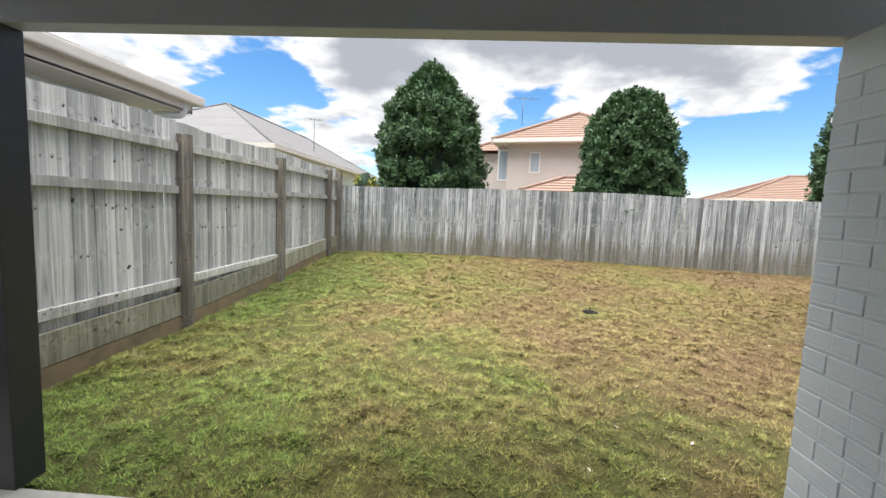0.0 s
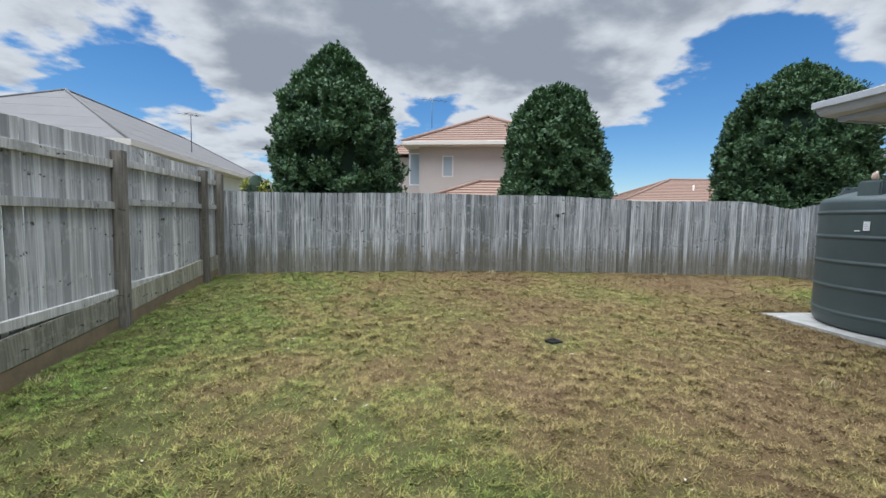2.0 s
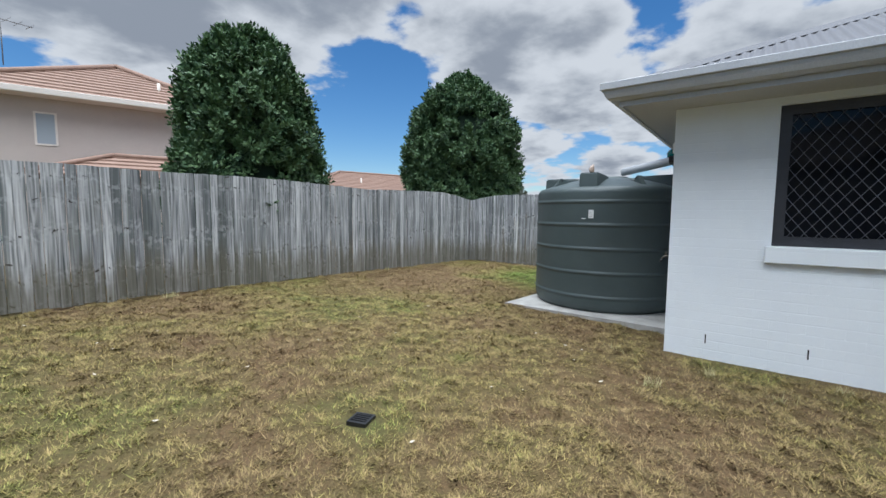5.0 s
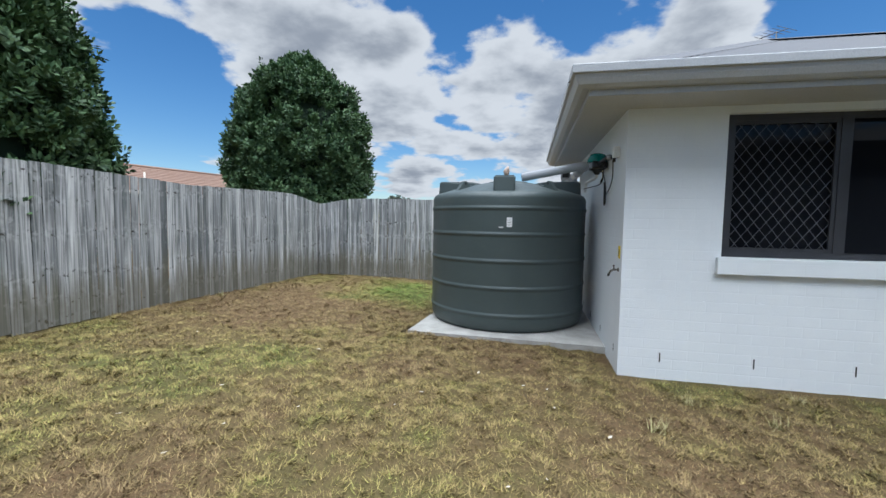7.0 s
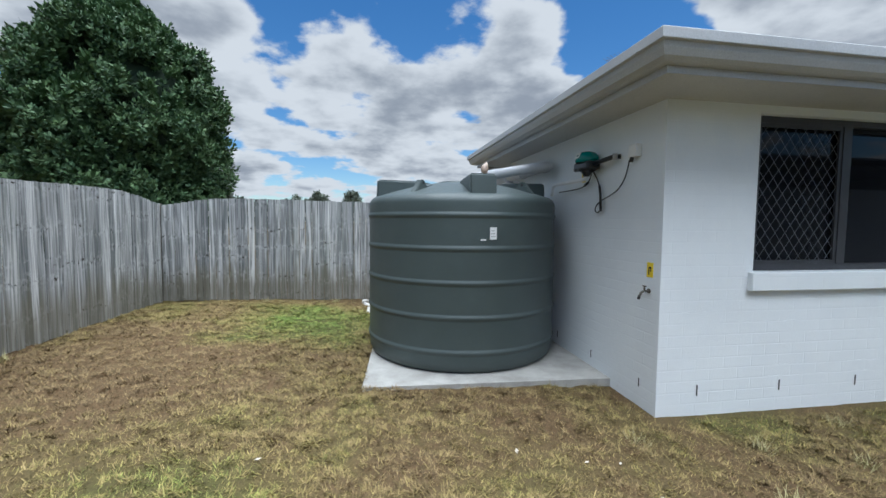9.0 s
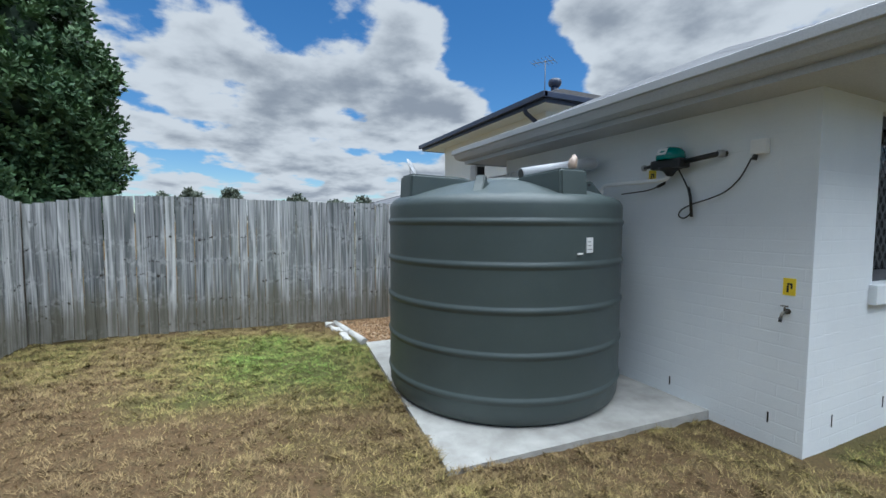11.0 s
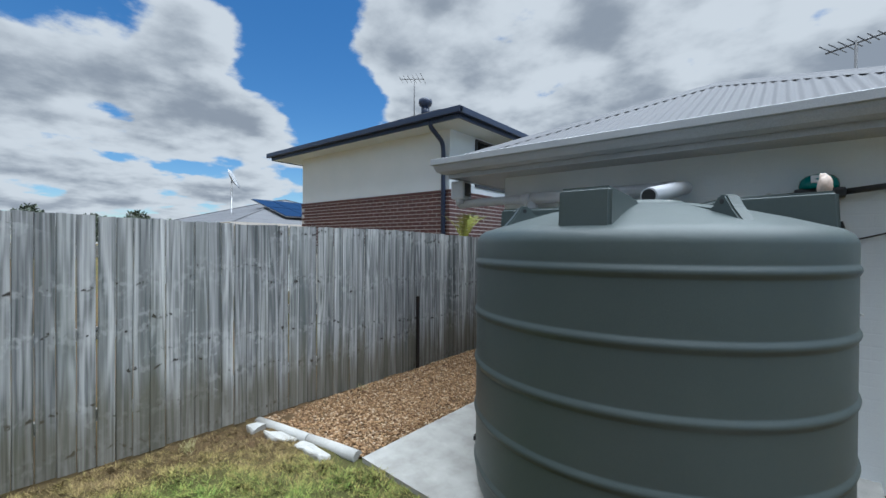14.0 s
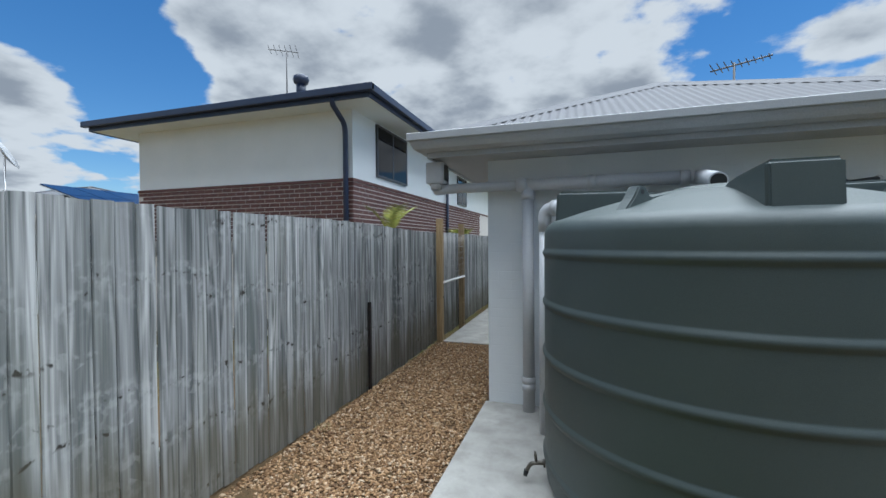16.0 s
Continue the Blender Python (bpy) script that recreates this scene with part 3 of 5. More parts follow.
def build_west_fence():
    f = thing("fence_west", (0, 0, 0), 0, "weathered grey timber paling fence with posts, rails and plinth board", "fence", kind="structure")
    for y in POSTS:
        z0 = ground_z(XF, y)
        b = part("fence_post", bx(-0.055, 0.055, -0.055, 0.055, -0.3, 2.06 + 0.012 * (y - 4.3) - z0, 0.004), POST, f)
        b.matrix_basis = pose(XF + 0.075, y, z0, rng.uniform(-0.6, 0.6), rng.uniform(-0.6, 0.6), 0)
    for y0, y1 in zip(POSTS, POSTS[1:]):
        ya, yb = y0 + 0.055, y1 - 0.055
        step = rng.uniform(-0.02, 0.02)
        lift = 0.012 * ((y0 + y1) / 2 - 4.3)
        for z, h in ((1.92, 0.085), (1.48, 0.08), (0.5, 0.085)):
            b = part("fence_rail", bx(-0.022, 0.022, 0, yb - ya, -h / 2, h / 2, 0.004), RAIL, f)
            b.matrix_basis = pose(XF + 0.035, ya, z + lift + step, rng.uniform(-0.2, 0.3))
        g = ground_z(XF, (ya + yb) / 2)
        slope = math.degrees(math.atan2(ground_z(XF, yb) - ground_z(XF, ya), yb - ya))
        b = part("plinth_board", bx(-0.02, 0.02, 0, yb - ya, 0.0, 0.25, 0.004), PLINTH, f, "greenish treated timber plinth board")
        b.matrix_basis = pose(XF + 0.04, ya, ground_z(XF, ya) + 0.145, slope)
        b = part("base_board", bx(-0.02, 0.02, 0, yb - ya, -0.2, 0.142, 0.004), EARTHBOARD, f, "mud-stained retaining board")
        b.matrix_basis = pose(XF + 0.036, ya, ground_z(XF, ya), slope)
    palings(f, (XF, -3.0), (XF, 9.62), lambda x, y: ground_z(x, y) + 0.26, west_top, 0.1, 1, PALE)
    return f


build_west_fence()

YB, XE = 9.72, 9.12


def north_top(x, y):
    z = 1.86 + 0.03 * math.sin(x * 0.9 + 0.4)
    if 2.2 < x < 5.5:
        z += 0.05 * math.sin((x - 2.2) / 3.3 * math.pi)
    if x > 7.9:
        z -= 0.14 * ((x - 7.9) / 1.2) ** 1.3
    return z


def build_north_fence():
    f = thing("fence_north", (0, 0, 0), 0, "weathered silver-grey timber paling fence along the rear of the lawn", "fence", kind="structure")
    palings(f, (XF + 0.05, YB), (XE, YB), lambda x, y: ground_z(x, y) + 0.01, north_top, 0.1, -1)
    for z in (0.55, 1.1, 1.62):
        b = part("fence_rail", bx(XF, XE, YB + 0.03, YB + 0.07, z - 0.04, z + 0.04), RAIL, f)
    return f


build_north_fence()


def east_top(x, y):
    z = 1.835 + 0.012 * math.sin(y * 1.7)
    if y > 8.9:
        z -= 0.11 * ((y - 8.9) / 0.8) ** 1.2
    return z + lerp(y, 2.0, 6.0, -0.06, 0.0)


def build_east_fence():
    f = thing("fence_east", (0, 0, 0), 0, "dark-streaked weathered timber paling fence along the side boundary", "fence", kind="structure")
    palings(f, (XE, 9.7), (XE, -8.5), lambda x, y: ground_z(x, y) + 0.015, east_top, 0.1, 1)
    for z in (0.5, 1.05, 1.6):
        part("fence_rail", bx(XE + 0.03, XE + 0.07, -8.5, YB - 0.02, z - 0.04, z + 0.04), RAIL, f)
    return f


build_east_fence()
cp = part("corner_post", bx(-0.05, 0.05, -0.05, 0.05, -0.2, 1.62, 0.005), POST)
cp.matrix_basis = pose(XE + 0.075, YB + 0.06, 0.13)
tagged(cp, "grey timber corner post where two paling fences meet", "fence post")

# ---- the house wing ----
XW, YN, XR, SOF = 4.47, 4.37, 7.85, 2.34
WY1, WY0, WZ0, WZ1 = 3.60, 1.55, 1.14, 2.31


def build_house_wing():
    h = thing("house_wing", (0, 0, 0), 0, "single-storey pale grey painted brick house under a hipped metal roof", "house")
    # west wall in pieces round the window
    part("wall", bx(XW, XW + 0.24, WY1, YN, -0.2, SOF + 0.1), WALLPAINT, h)
    part("wall", bx(XW, XW + 0.24, -6.0, WY0, -0.2, SOF + 0.1), WALLPAINT, h)
    part("wall", bx(XW, XW + 0.24, WY0, WY1, -0.2, WZ0 - 0.14), WALLPAINT, h)
    part("wall", bx(XW, XW + 0.24, WY0, WY1, WZ1, SOF + 0.1), WALLPAINT, h)
    part("wall", bx(XW + 0.24, XR - 0.24, YN - 0.24, YN, -0.2, SOF + 0.1), WALLPAINT, h)
    part("wall", bx(XR - 0.24, XR, -6.0, YN, -0.2, SOF + 0.1), WALLPAINT, h)
    part("wall", bx(XW + 0.24, XR - 0.24, -6.0, -5.76, -0.2, SOF + 0.1), WALLPAINT, h)
    part("floor_slab", bx(XW + 0.24, XR - 0.24, -5.76, YN - 0.24, -0.2, 0.15), CONCRETE, h)
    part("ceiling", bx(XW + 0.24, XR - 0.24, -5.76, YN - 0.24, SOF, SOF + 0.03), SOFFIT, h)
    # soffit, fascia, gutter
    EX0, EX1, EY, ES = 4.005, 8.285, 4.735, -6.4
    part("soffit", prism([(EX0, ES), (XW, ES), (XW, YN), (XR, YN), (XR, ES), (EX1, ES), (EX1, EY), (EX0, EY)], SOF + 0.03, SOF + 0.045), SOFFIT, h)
    for b in (bx(EX0 - 0.02, EX0, ES, EY, SOF + 0.015, SOF + 0.12), bx(EX0 - 0.02, EX1 + 0.02, EY, EY + 0.02, SOF + 0.015, SOF + 0.12), bx(EX1, EX1 + 0.02, ES, EY, SOF + 0.015, SOF + 0.12)):
        part("fascia", b, TRIM, h)

    def gutter(a0, b0, out):
        """A quad gutter from a0 to b0, its lip on the side out."""
        prof = [(0, 0.0), (0.05, 0.0), (0.088, 0.018), (0.108, 0.055), (0.114, 0.084), (0.134, 0.087), (0.137, 0.091), (0.137, 0.145), (0.133, 0.149), (0.122, 0.149), (0.122, 0.1), (0.085, 0.035), (0.04, 0.01), (0.006, 0.01), (0.006, 0.12), (0, 0.12)]
        bm = bmesh.new()
        ends = []
        for p, s in ((a0, -1), (b0, 1)):
            ring = []
            for u, v in prof:
                along = (Vector(b0) - Vector(a0)).normalized() * s * u
                ring.append(bm.verts.new(Vector(p) + Vector(out) * u + along * gutter.mitre[0 if s < 0 else 1] + Vector((0, 0, v))))
            ends.append(ring)
        n = len(prof)
        for i in range(n):
            bm.faces.new((ends[0][i], ends[0][(i + 1) % n], ends[1][(i + 1) % n], ends[1][i]))
        bm.faces.new(ends[0][::-1])
        bm.faces.new(ends[1])
        bmesh.ops.recalc_face_normals(bm, faces=bm.faces[:])
        return bm

    gz = SOF + 0.06
    gutter.mitre = (0, 1)
    part("gutter", gutter((EX0 - 0.02, ES, gz), (EX0 - 0.02, EY + 0.02, gz), (-1, 0, 0)), TRIM, h)
    gutter.mitre = (1, 1)
    part("gutter", gutter((EX0 - 0.02, EY + 0.02, gz), (EX1 + 0.02, EY + 0.02, gz), (0, 1, 0)), TRIM, h)
    gutter.mitre = (1, 0)
    part("gutter", gutter((EX1 + 0.02, EY + 0.02, gz), (EX1 + 0.02, ES, gz), (1, 0, 0)), TRIM, h)
    # corrugated sheets on the three visible slopes
    x0, x1, yn, ys, rz0 = EX0 - 0.06, EX1 + 0.06, EY + 0.06, ES, SOF + 0.185
    cx, half = (x0 + x1) / 2, (x1 - x0) / 2
    tp = math.tan(radians(23.8))
    pitch, amp = 0.076, 0.008

    def sheet(fn, length, rise_at):
        bm = bmesh.new()
        n = int(length / pitch * 6)
        prev = None
        for i in range(n + 1):
            u = length * i / n
            w = amp * math.cos(u / pitch * math.tau)
            r = rise_at(u)
            vs = [bm.verts.new(fn(u, r * k, w)) for k in (0, 1)]
            if prev and (vs[1].co - vs[0].co).length > 0.001:
                f = bm.faces.new((prev[0], vs[0], vs[1], prev[1]))
                f.smooth = True
            prev = vs
        return bm

    part("roof_sheet", sheet(lambda u, r, w: (x1 - u, yn - r, rz0 + r * tp + w), x1 - x0, lambda u: max(0.002, half - abs(u - half))), ROOFMETAL, h)
    ridge_len = yn - ys
    part("roof_sheet", sheet(lambda u, r, w: (x0 + r, yn - u, rz0 + r * tp + w), ridge_len, lambda u: max(0.002, min(u, half))), ROOFMETAL, h)
    part("roof_sheet", sheet(lambda u, r, w: (x1 - r, ys + u, rz0 + r * tp + w), ridge_len, lambda u: max(0.002, min(ridge_len - u, half))), ROOFMETAL, h)
    apex = (cx, yn - half, rz0 + half * tp + 0.012)
    for p, q in (((x0, yn, rz0 + 0.012), apex), ((x1, yn, rz0 + 0.012), apex), (apex, (cx, ys, apex[2]))):
        d = (Vector(q) - Vector(p)).normalized()
        s = d.cross((0, 0, 1)).normalized()
        bm = bmesh.new()
        rows = [[bm.verts.new(Vector(e0) + s * u + Vector((0, 0, v))) for u, v in ((-0.16, -0.055), (-0.05, -0.012), (0, 0.012), (0.05, -0.012), (0.16, -0.055))] for e0 in (p, q)]
        for i in range(4):
            bm.faces.new((rows[0][i], rows[0][i + 1], rows[1][i + 1], rows[1][i]))
        part("ridge_cap", bm, ROOFMETAL, h)
    return h


build_house_wing()


def build_window():
    w = thing("window_1", (0, 0, 0), 0, "wide dark aluminium sliding window with a diamond security screen", "window", kind="structure")
    x = XW + 0.06
    for b in (bx(x, x + 0.06, WY0, WY1, WZ1 - 0.05, WZ1), bx(x, x + 0.06, WY0, WY1, WZ0, WZ0 + 0.05), bx(x, x + 0.06, WY1 - 0.05, WY1, WZ0 + 0.05, WZ1 - 0.05), bx(x, x + 0.06, WY0, WY0 + 0.05, WZ0 + 0.05, WZ1 - 0.05), bx(x - 0.005, x + 0.055, 2.695, 2.775, WZ0 + 0.05, WZ1 - 0.05)):
        part("window_frame", b, DARKFRAME, w)
    for y0, y1 in ((WY0 + 0.05, 2.695), (2.775, WY1 - 0.05)):
        p = part("pane", bx(x + 0.035, x + 0.041, y0, y1, WZ0 + 0.05, WZ1 - 0.05), DARKGLASS, w)
    # screen frame and diamond grille before the sash
    y0, y1, z0, z1 = 2.775, WY1 - 0.05, WZ0 + 0.05, WZ1 - 0.05
    for b in (bx(x + 0.002, x + 0.02, y0, y1, z0, z0 + 0.03), bx(x + 0.002, x + 0.02, y0, y1, z1 - 0.03, z1), bx(x + 0.002, x + 0.02, y0, y0 + 0.03, z0 + 0.03, z1 - 0.03), bx(x + 0.002, x + 0.02, y1 - 0.03, y1, z0 + 0.03, z1 - 0.03)):
        part("screen_frame", b, DARKFRAME, w)
    bm = bmesh.new()
    step = 0.09
    wdt, hgt = y1 - y0, z1 - z0
    k = -hgt * 0.9
    while k < wdt:
        for sgn in (1, -1):
            pts = []
            for s in (0, 1):
                u, v = k + s * hgt * 0.75, s * hgt
                pts.append((u, v))
            (ua, va), (ub, vb) = pts
            lo, hi = max(0, -ua / (ub - ua)), min(1, (wdt - ua) / (ub - ua))
            if hi > lo:
                a0 = (ua + (ub - ua) * lo, va + (vb - va) * lo)
                b0 = (ua + (ub - ua) * hi, va + (vb - va) * hi)
                fy = (lambda u: y0 + u) if sgn > 0 else (lambda u: y1 - u)
                tube([(x + 0.012, fy(a0[0]), z0 + a0[1]), (x + 0.012, fy(b0[0]), z0 + b0[1])], 0.003, 4, bm)
        k += step
    part("diamond_grille", bm, SCREEN, w, "black diamond security grille")
    part("window_sill", bx(XW - 0.045, XW + 0.24, WY0 - 0.02, WY1 + 0.04, WZ0 - 0.143, WZ0 - 0.003, 0.008), WALLPAINT, w, "pale grey painted brick sill")
    return w


build_window()

# ---- patio at the start ----
tagged(part("patio_beam", bx(-2.3, 1.9, 1.70, 1.80, 2.09, 2.45, 0.004), TRIM), "grey painted beam across the patio opening", "beam", kind="structure")
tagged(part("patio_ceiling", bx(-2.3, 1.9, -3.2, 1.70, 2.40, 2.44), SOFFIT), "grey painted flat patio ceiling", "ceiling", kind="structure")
tagged(part("patio_roof", bx(-2.6, 2.2, -3.4, 2.2, 2.47, 2.5), ROOFMETAL), "light grey metal patio roof", "roof", kind="structure")
tagged(part("wall_south", bx(-3.0, 4.46, -3.44, -3.2, -0.1, 2.44), WALLPAINT), "pale grey painted brick rear wall", "wall", kind="structure")
tagged(part("patio_post", bx(-2.14, -1.98, 1.66, 1.80, 0.05, 2.09, 0.004), DARKFRAME), "dark grey square patio post", "post")


def build_pier():
    p = thing("brick_pier", (0, 0, 0), 0, "grey painted brick pier beside the patio opening", "pier", kind="structure")
    part("core", bx(1.384, 1.62, -3.2, 1.744, 0.05, 2.09), WALLPAINT, p)
    brick = mesh_from(bx(-0.006, 0.006, -0.115, 0.115, -0.038, 0.038, 0.003), "brick", WALLPAINT)
    for c in range(23):
        for k in range(5):
            y = 1.745 - 0.115 - 0.24 * k - (0.12 if c % 2 else 0)
            if y < 0.6:
                continue
            b = new("brick", brick)
            b.matrix_basis = pose(1.384 + rng.uniform(-0.001, 0.001), y, 0.05 + 0.043 + c * 0.086)
            b.parent = p
    half = mesh_from(bx(-0.006, 0.006, -0.055, 0.055, -0.038, 0.038, 0.003), "brick", WALLPAINT)
    for c in range(1, 23, 2):
        b = new("brick", half)
        b.matrix_basis = pose(1.384, 1.69, 0.05 + 0.043 + c * 0.086)
        b.parent = p
    return p


build_pier()

# ---- water tank ----
TX, TY, TZ = 6.275, 5.45, 0.145


def build_tank():
    t = thing("water_tank", (TX, TY, TZ), 0, "large round slate-green plastic rainwater tank on a concrete slab", "water tank")
    R = 0.985
    prof = [(0.0001, 0.0), (0.90, 0.0), (0.935, 0.008), (0.962, 0.03), (0.978, 0.07), (R - 0.002, 0.12)]
    for zr in (0.195, 0.505, 0.812, 1.115, 1.41):
        prof += [(R, zr - 0.034), (R, zr - 0.029), (R + 0.003, zr - 0.022), (R + 0.009, zr - 0.011), (R + 0.012, zr), (R + 0.009, zr + 0.011), (R + 0.003, zr + 0.022), (R, zr + 0.029), (R, zr + 0.034)]
    prof += [(R, 1.525), (R - 0.003, 1.545), (R - 0.02, 1.575), (R - 0.05, 1.597), (R - 0.10, 1.612), (0.75, 1.655), (0.55, 1.71), (0.35, 1.75), (0.26, 1.757)]
    prof += [(0.25, 1.775), (0.20, 1.78), (0.0001, 1.782)]
    part("tank_body", lathe(prof, 96), TANK, t, smooth=False)
    for a0 in (0, 90, 180, 270):
        bm = bmesh.new()
        # a lug that stands square at the rim and runs back into the dome
        pts = [(0.915, 1.56), (0.903, 1.778), (0.45, 1.772), (0.30, 1.74), (0.30, 1.5)]
        sides = [[bm.verts.new((r, s * (0.122 if r > 0.6 else 0.1), z)) for r, z in pts] for s in (-1, 1)]
        bm.faces.new(sides[0])
        bm.faces.new(sides[1][::-1])
        for i in range(len(pts)):
            j = (i + 1) % len(pts)
            bm.faces.new((sides[0][i], sides[1][i], sides[1][j], sides[0][j]))
        bmesh.ops.recalc_face_normals(bm, faces=bm.faces[:])
        bmesh.ops.bevel(bm, geom=bm.edges[:], offset=0.016, segments=3, affect="EDGES")
        o = part("lifting_lug", bm, TANK, t)
        o.matrix_basis = pose(0, 0, 0, 0, 0, a0)
    for a0 in (45, 135, 225, 315):
        bm = bmesh.new()
        pts = [(0.86, 1.60), (0.78, 1.69), (0.745, 1.745), (0.70, 1.745), (0.66, 1.69), (0.45, 1.73), (0.45, 1.6)]
        sides = [[bm.verts.new((r, s * 0.035, z)) for r, z in pts] for s in (-1, 1)]
        bm.faces.new(sides[0])
        bm.faces.new(sides[1][::-1])
        for i in range(len(pts)):
            j = (i + 1) % len(pts)
            bm.faces.new((sides[0][i], sides[1][i], sides[1][j], sides[0][j]))
        bmesh.ops.recalc_face_normals(bm, faces=bm.faces[:])
        bmesh.ops.bevel(bm, geom=bm.edges[:], offset=0.008, segments=2, affect="EDGES")
        o = part("tie_down_eye", bm, TANK, t)
        o.matrix_basis = pose(0, 0, 0, 0, 0, a0)
        hole = part("eye_hole", tube([(0.725, -0.0365, 1.715), (0.725, 0.0365, 1.715)], 0.012, 12), BLACKP, t, "dark round hole")
        hole.matrix_basis = pose(0, 0, 0, 0, 0, a0)
    return t


tank = build_tank()


def sub(name, bm, material, m, parent, label=""):
    o = part(name, bm, material, parent, label)
    o.matrix_basis = m
    return o


def label_on_tank():
    a0 = math.degrees(math.atan2(5.378 - TY, 5.277 - TX))
    s = thing("tank_sticker", (TX, TY, TZ), a0, "small white printed sticker on the tank wall", "sticker")
    r = 0.9925
    part("sheet", bx(r - 0.006, r + 0.002, -0.03, 0.03, 1.20, 1.305), WHITEP, s)
    part("tag", bx(r - 0.006, r + 0.002, -0.115, -0.065, 1.19, 1.202), WHITEP, s)
    for k in range(3):
        part("print_bar", bx(r + 0.002, r + 0.003, -0.02, 0.018 - 0.006 * k, 1.222 + 0.026 * k, 1.226 + 0.026 * k), DARKFRAME, s)


label_on_tank()


def build_pipes():
    p = thing("rainwater_pipework", (0, 0, 0), 0, "pale grey PVC rainwater pipes from the gutter to the tank", "pipe")
    y, z = 4.50, 2.115
    head = thing("rain_head", (8.28, 4.58, 2.12), 0, "grey round-backed rain head under the eave", "rain head")
    part("hopper", bx(-0.085, 0.085, -0.09, 0.06, 0.03, 0.225, 0.02), PVC, head)
    part("spout", tube([(0, 0, 0.06), (0, 0, -0.02)], 0.05, 16), PVC, head)
    part("screen", bx(-0.09, -0.086, -0.07, 0.04, 0.06, 0.2), DARKFRAME, head, "dark mesh screen")
    part("inflow_pipe", tube(arc([(8.28, 4.58, 2.12), (8.28, 4.56, z - 0.02), (8.15, y, z), (7.47, y, z)]), 0.044, 16), PVC, p)
    part("main_pipe", tube([(7.57, y, z), (6.24, y, z + 0.005)], 0.054, 20), PVC, p)
    for x in (7.51, 6.95, 6.27):
        part("collar", tube([(x - 0.035, y, z), (x + 0.035, y, z)], 0.062, 20), PVC, p)
    part("down_pipe", tube([(7.47, y, z), (7.47, y, 0.145)], 0.05, 20), PVC, p)
    for zz in (2.02, 0.42, 0.36):
        part("collar", tube([(7.47, y, zz - 0.03), (7.47, y, zz + 0.03)], 0.058, 20), PVC, p)
    part("tank_inlet", tube(arc([(6.28, y, z), (6.16, y, z), (6.165, y + 0.1, z - 0.012), (6.25, 5.27, 1.985)]), 0.054, 20), PVC, p)
    # black disc on the capped pipe end paints the dark of its bore
    part("pipe_mouth", tube([(6.25, 5.271, 1.985), (6.2504, 5.275, 1.9846)], 0.044, 20), BLACKP, p, "black disc painting the shade inside the pipe's mouth")
    o = thing("overflow_pipe", (0, 0, 0), 0, "pale grey PVC overflow pipe down the tank's side", "pipe")
    part("elbow", tube(arc([(7.08, 5.0, 1.875), (7.30, 4.90, 1.875), (7.30, 4.90, 1.7)]), 0.05, 16), PVC, o)
    part("pipe", tube([(7.30, 4.90, 1.76), (7.30, 4.90, 0.145)], 0.043, 16), PVC, o)
    part("collar", tube([(7.19, 4.95, 1.875), (7.24, 4.93, 1.875)], 0.06, 16), PVC, o)


build_pipes()


def build_tap(name, at, rz, label):
    t = thing(name, at, rz, label, "tap")
    part("flange", tube([(0, 0.0, 0), (0, 0.012, 0)], 0.025, 14), BRASS, t)
    part("body", tube(arc([(0, 0.0, 0), (0, 0.05, 0.0), (0, 0.09, -0.01), (0, 0.115, -0.06)]), 0.0125, 12), BRASS, t)
    part("stem", tube([(0, 0.055, 0.0), (0, 0.06, 0.05)], 0.009, 10), BRASS, t)
    part("handle", tube([(-0.028, 0.06, 0.052), (0.028, 0.06, 0.052)], 0.007, 8), BRASS, t)
    part("hose_nozzle", tube([(0, 0.113, -0.05), (0, 0.122, -0.085)], [0.016, 0.013], 12), BLACKP, t, "black hose nozzle")
    return t


garden_tap = build_tap("garden_tap", (4.588, YN, 0.99), 0, "old brass garden tap with a black nozzle on the wall")
garden_tap.matrix_basis = garden_tap.matrix_basis @ Matrix.Scale(0.72, 4)
build_tap("tank_tap", (TX + 0.985 * math.cos(radians(8)), TY + 0.985 * math.sin(radians(8)), 0.27), -82, "small brass outlet tap low on the tank")


def water_sign(name, x, z):
    s = thing(name, (x, YN, z), 0, "small yellow tap-water warning sign with a black symbol", "sign")
    part("plate", bx(-0.035, 0.035, 0.0, 0.004, -0.055, 0.055, 0.001), YELLOW, s)
    part("symbol_bar", bx(-0.018, 0.012, 0.004, 0.0055, 0.012, 0.024), BLACKP, s)
    part("symbol_bar", bx(-0.018, -0.008, 0.004, 0.0055, -0.012, 0.012), BLACKP, s)
    part("symbol_bar", bx(0.002, 0.014, 0.004, 0.0055, -0.036, 0.01), BLACKP, s)
    return s


water_sign("warning_sign", 4.587, 1.148)
water_sign("warning_sign", 5.62, 1.945)


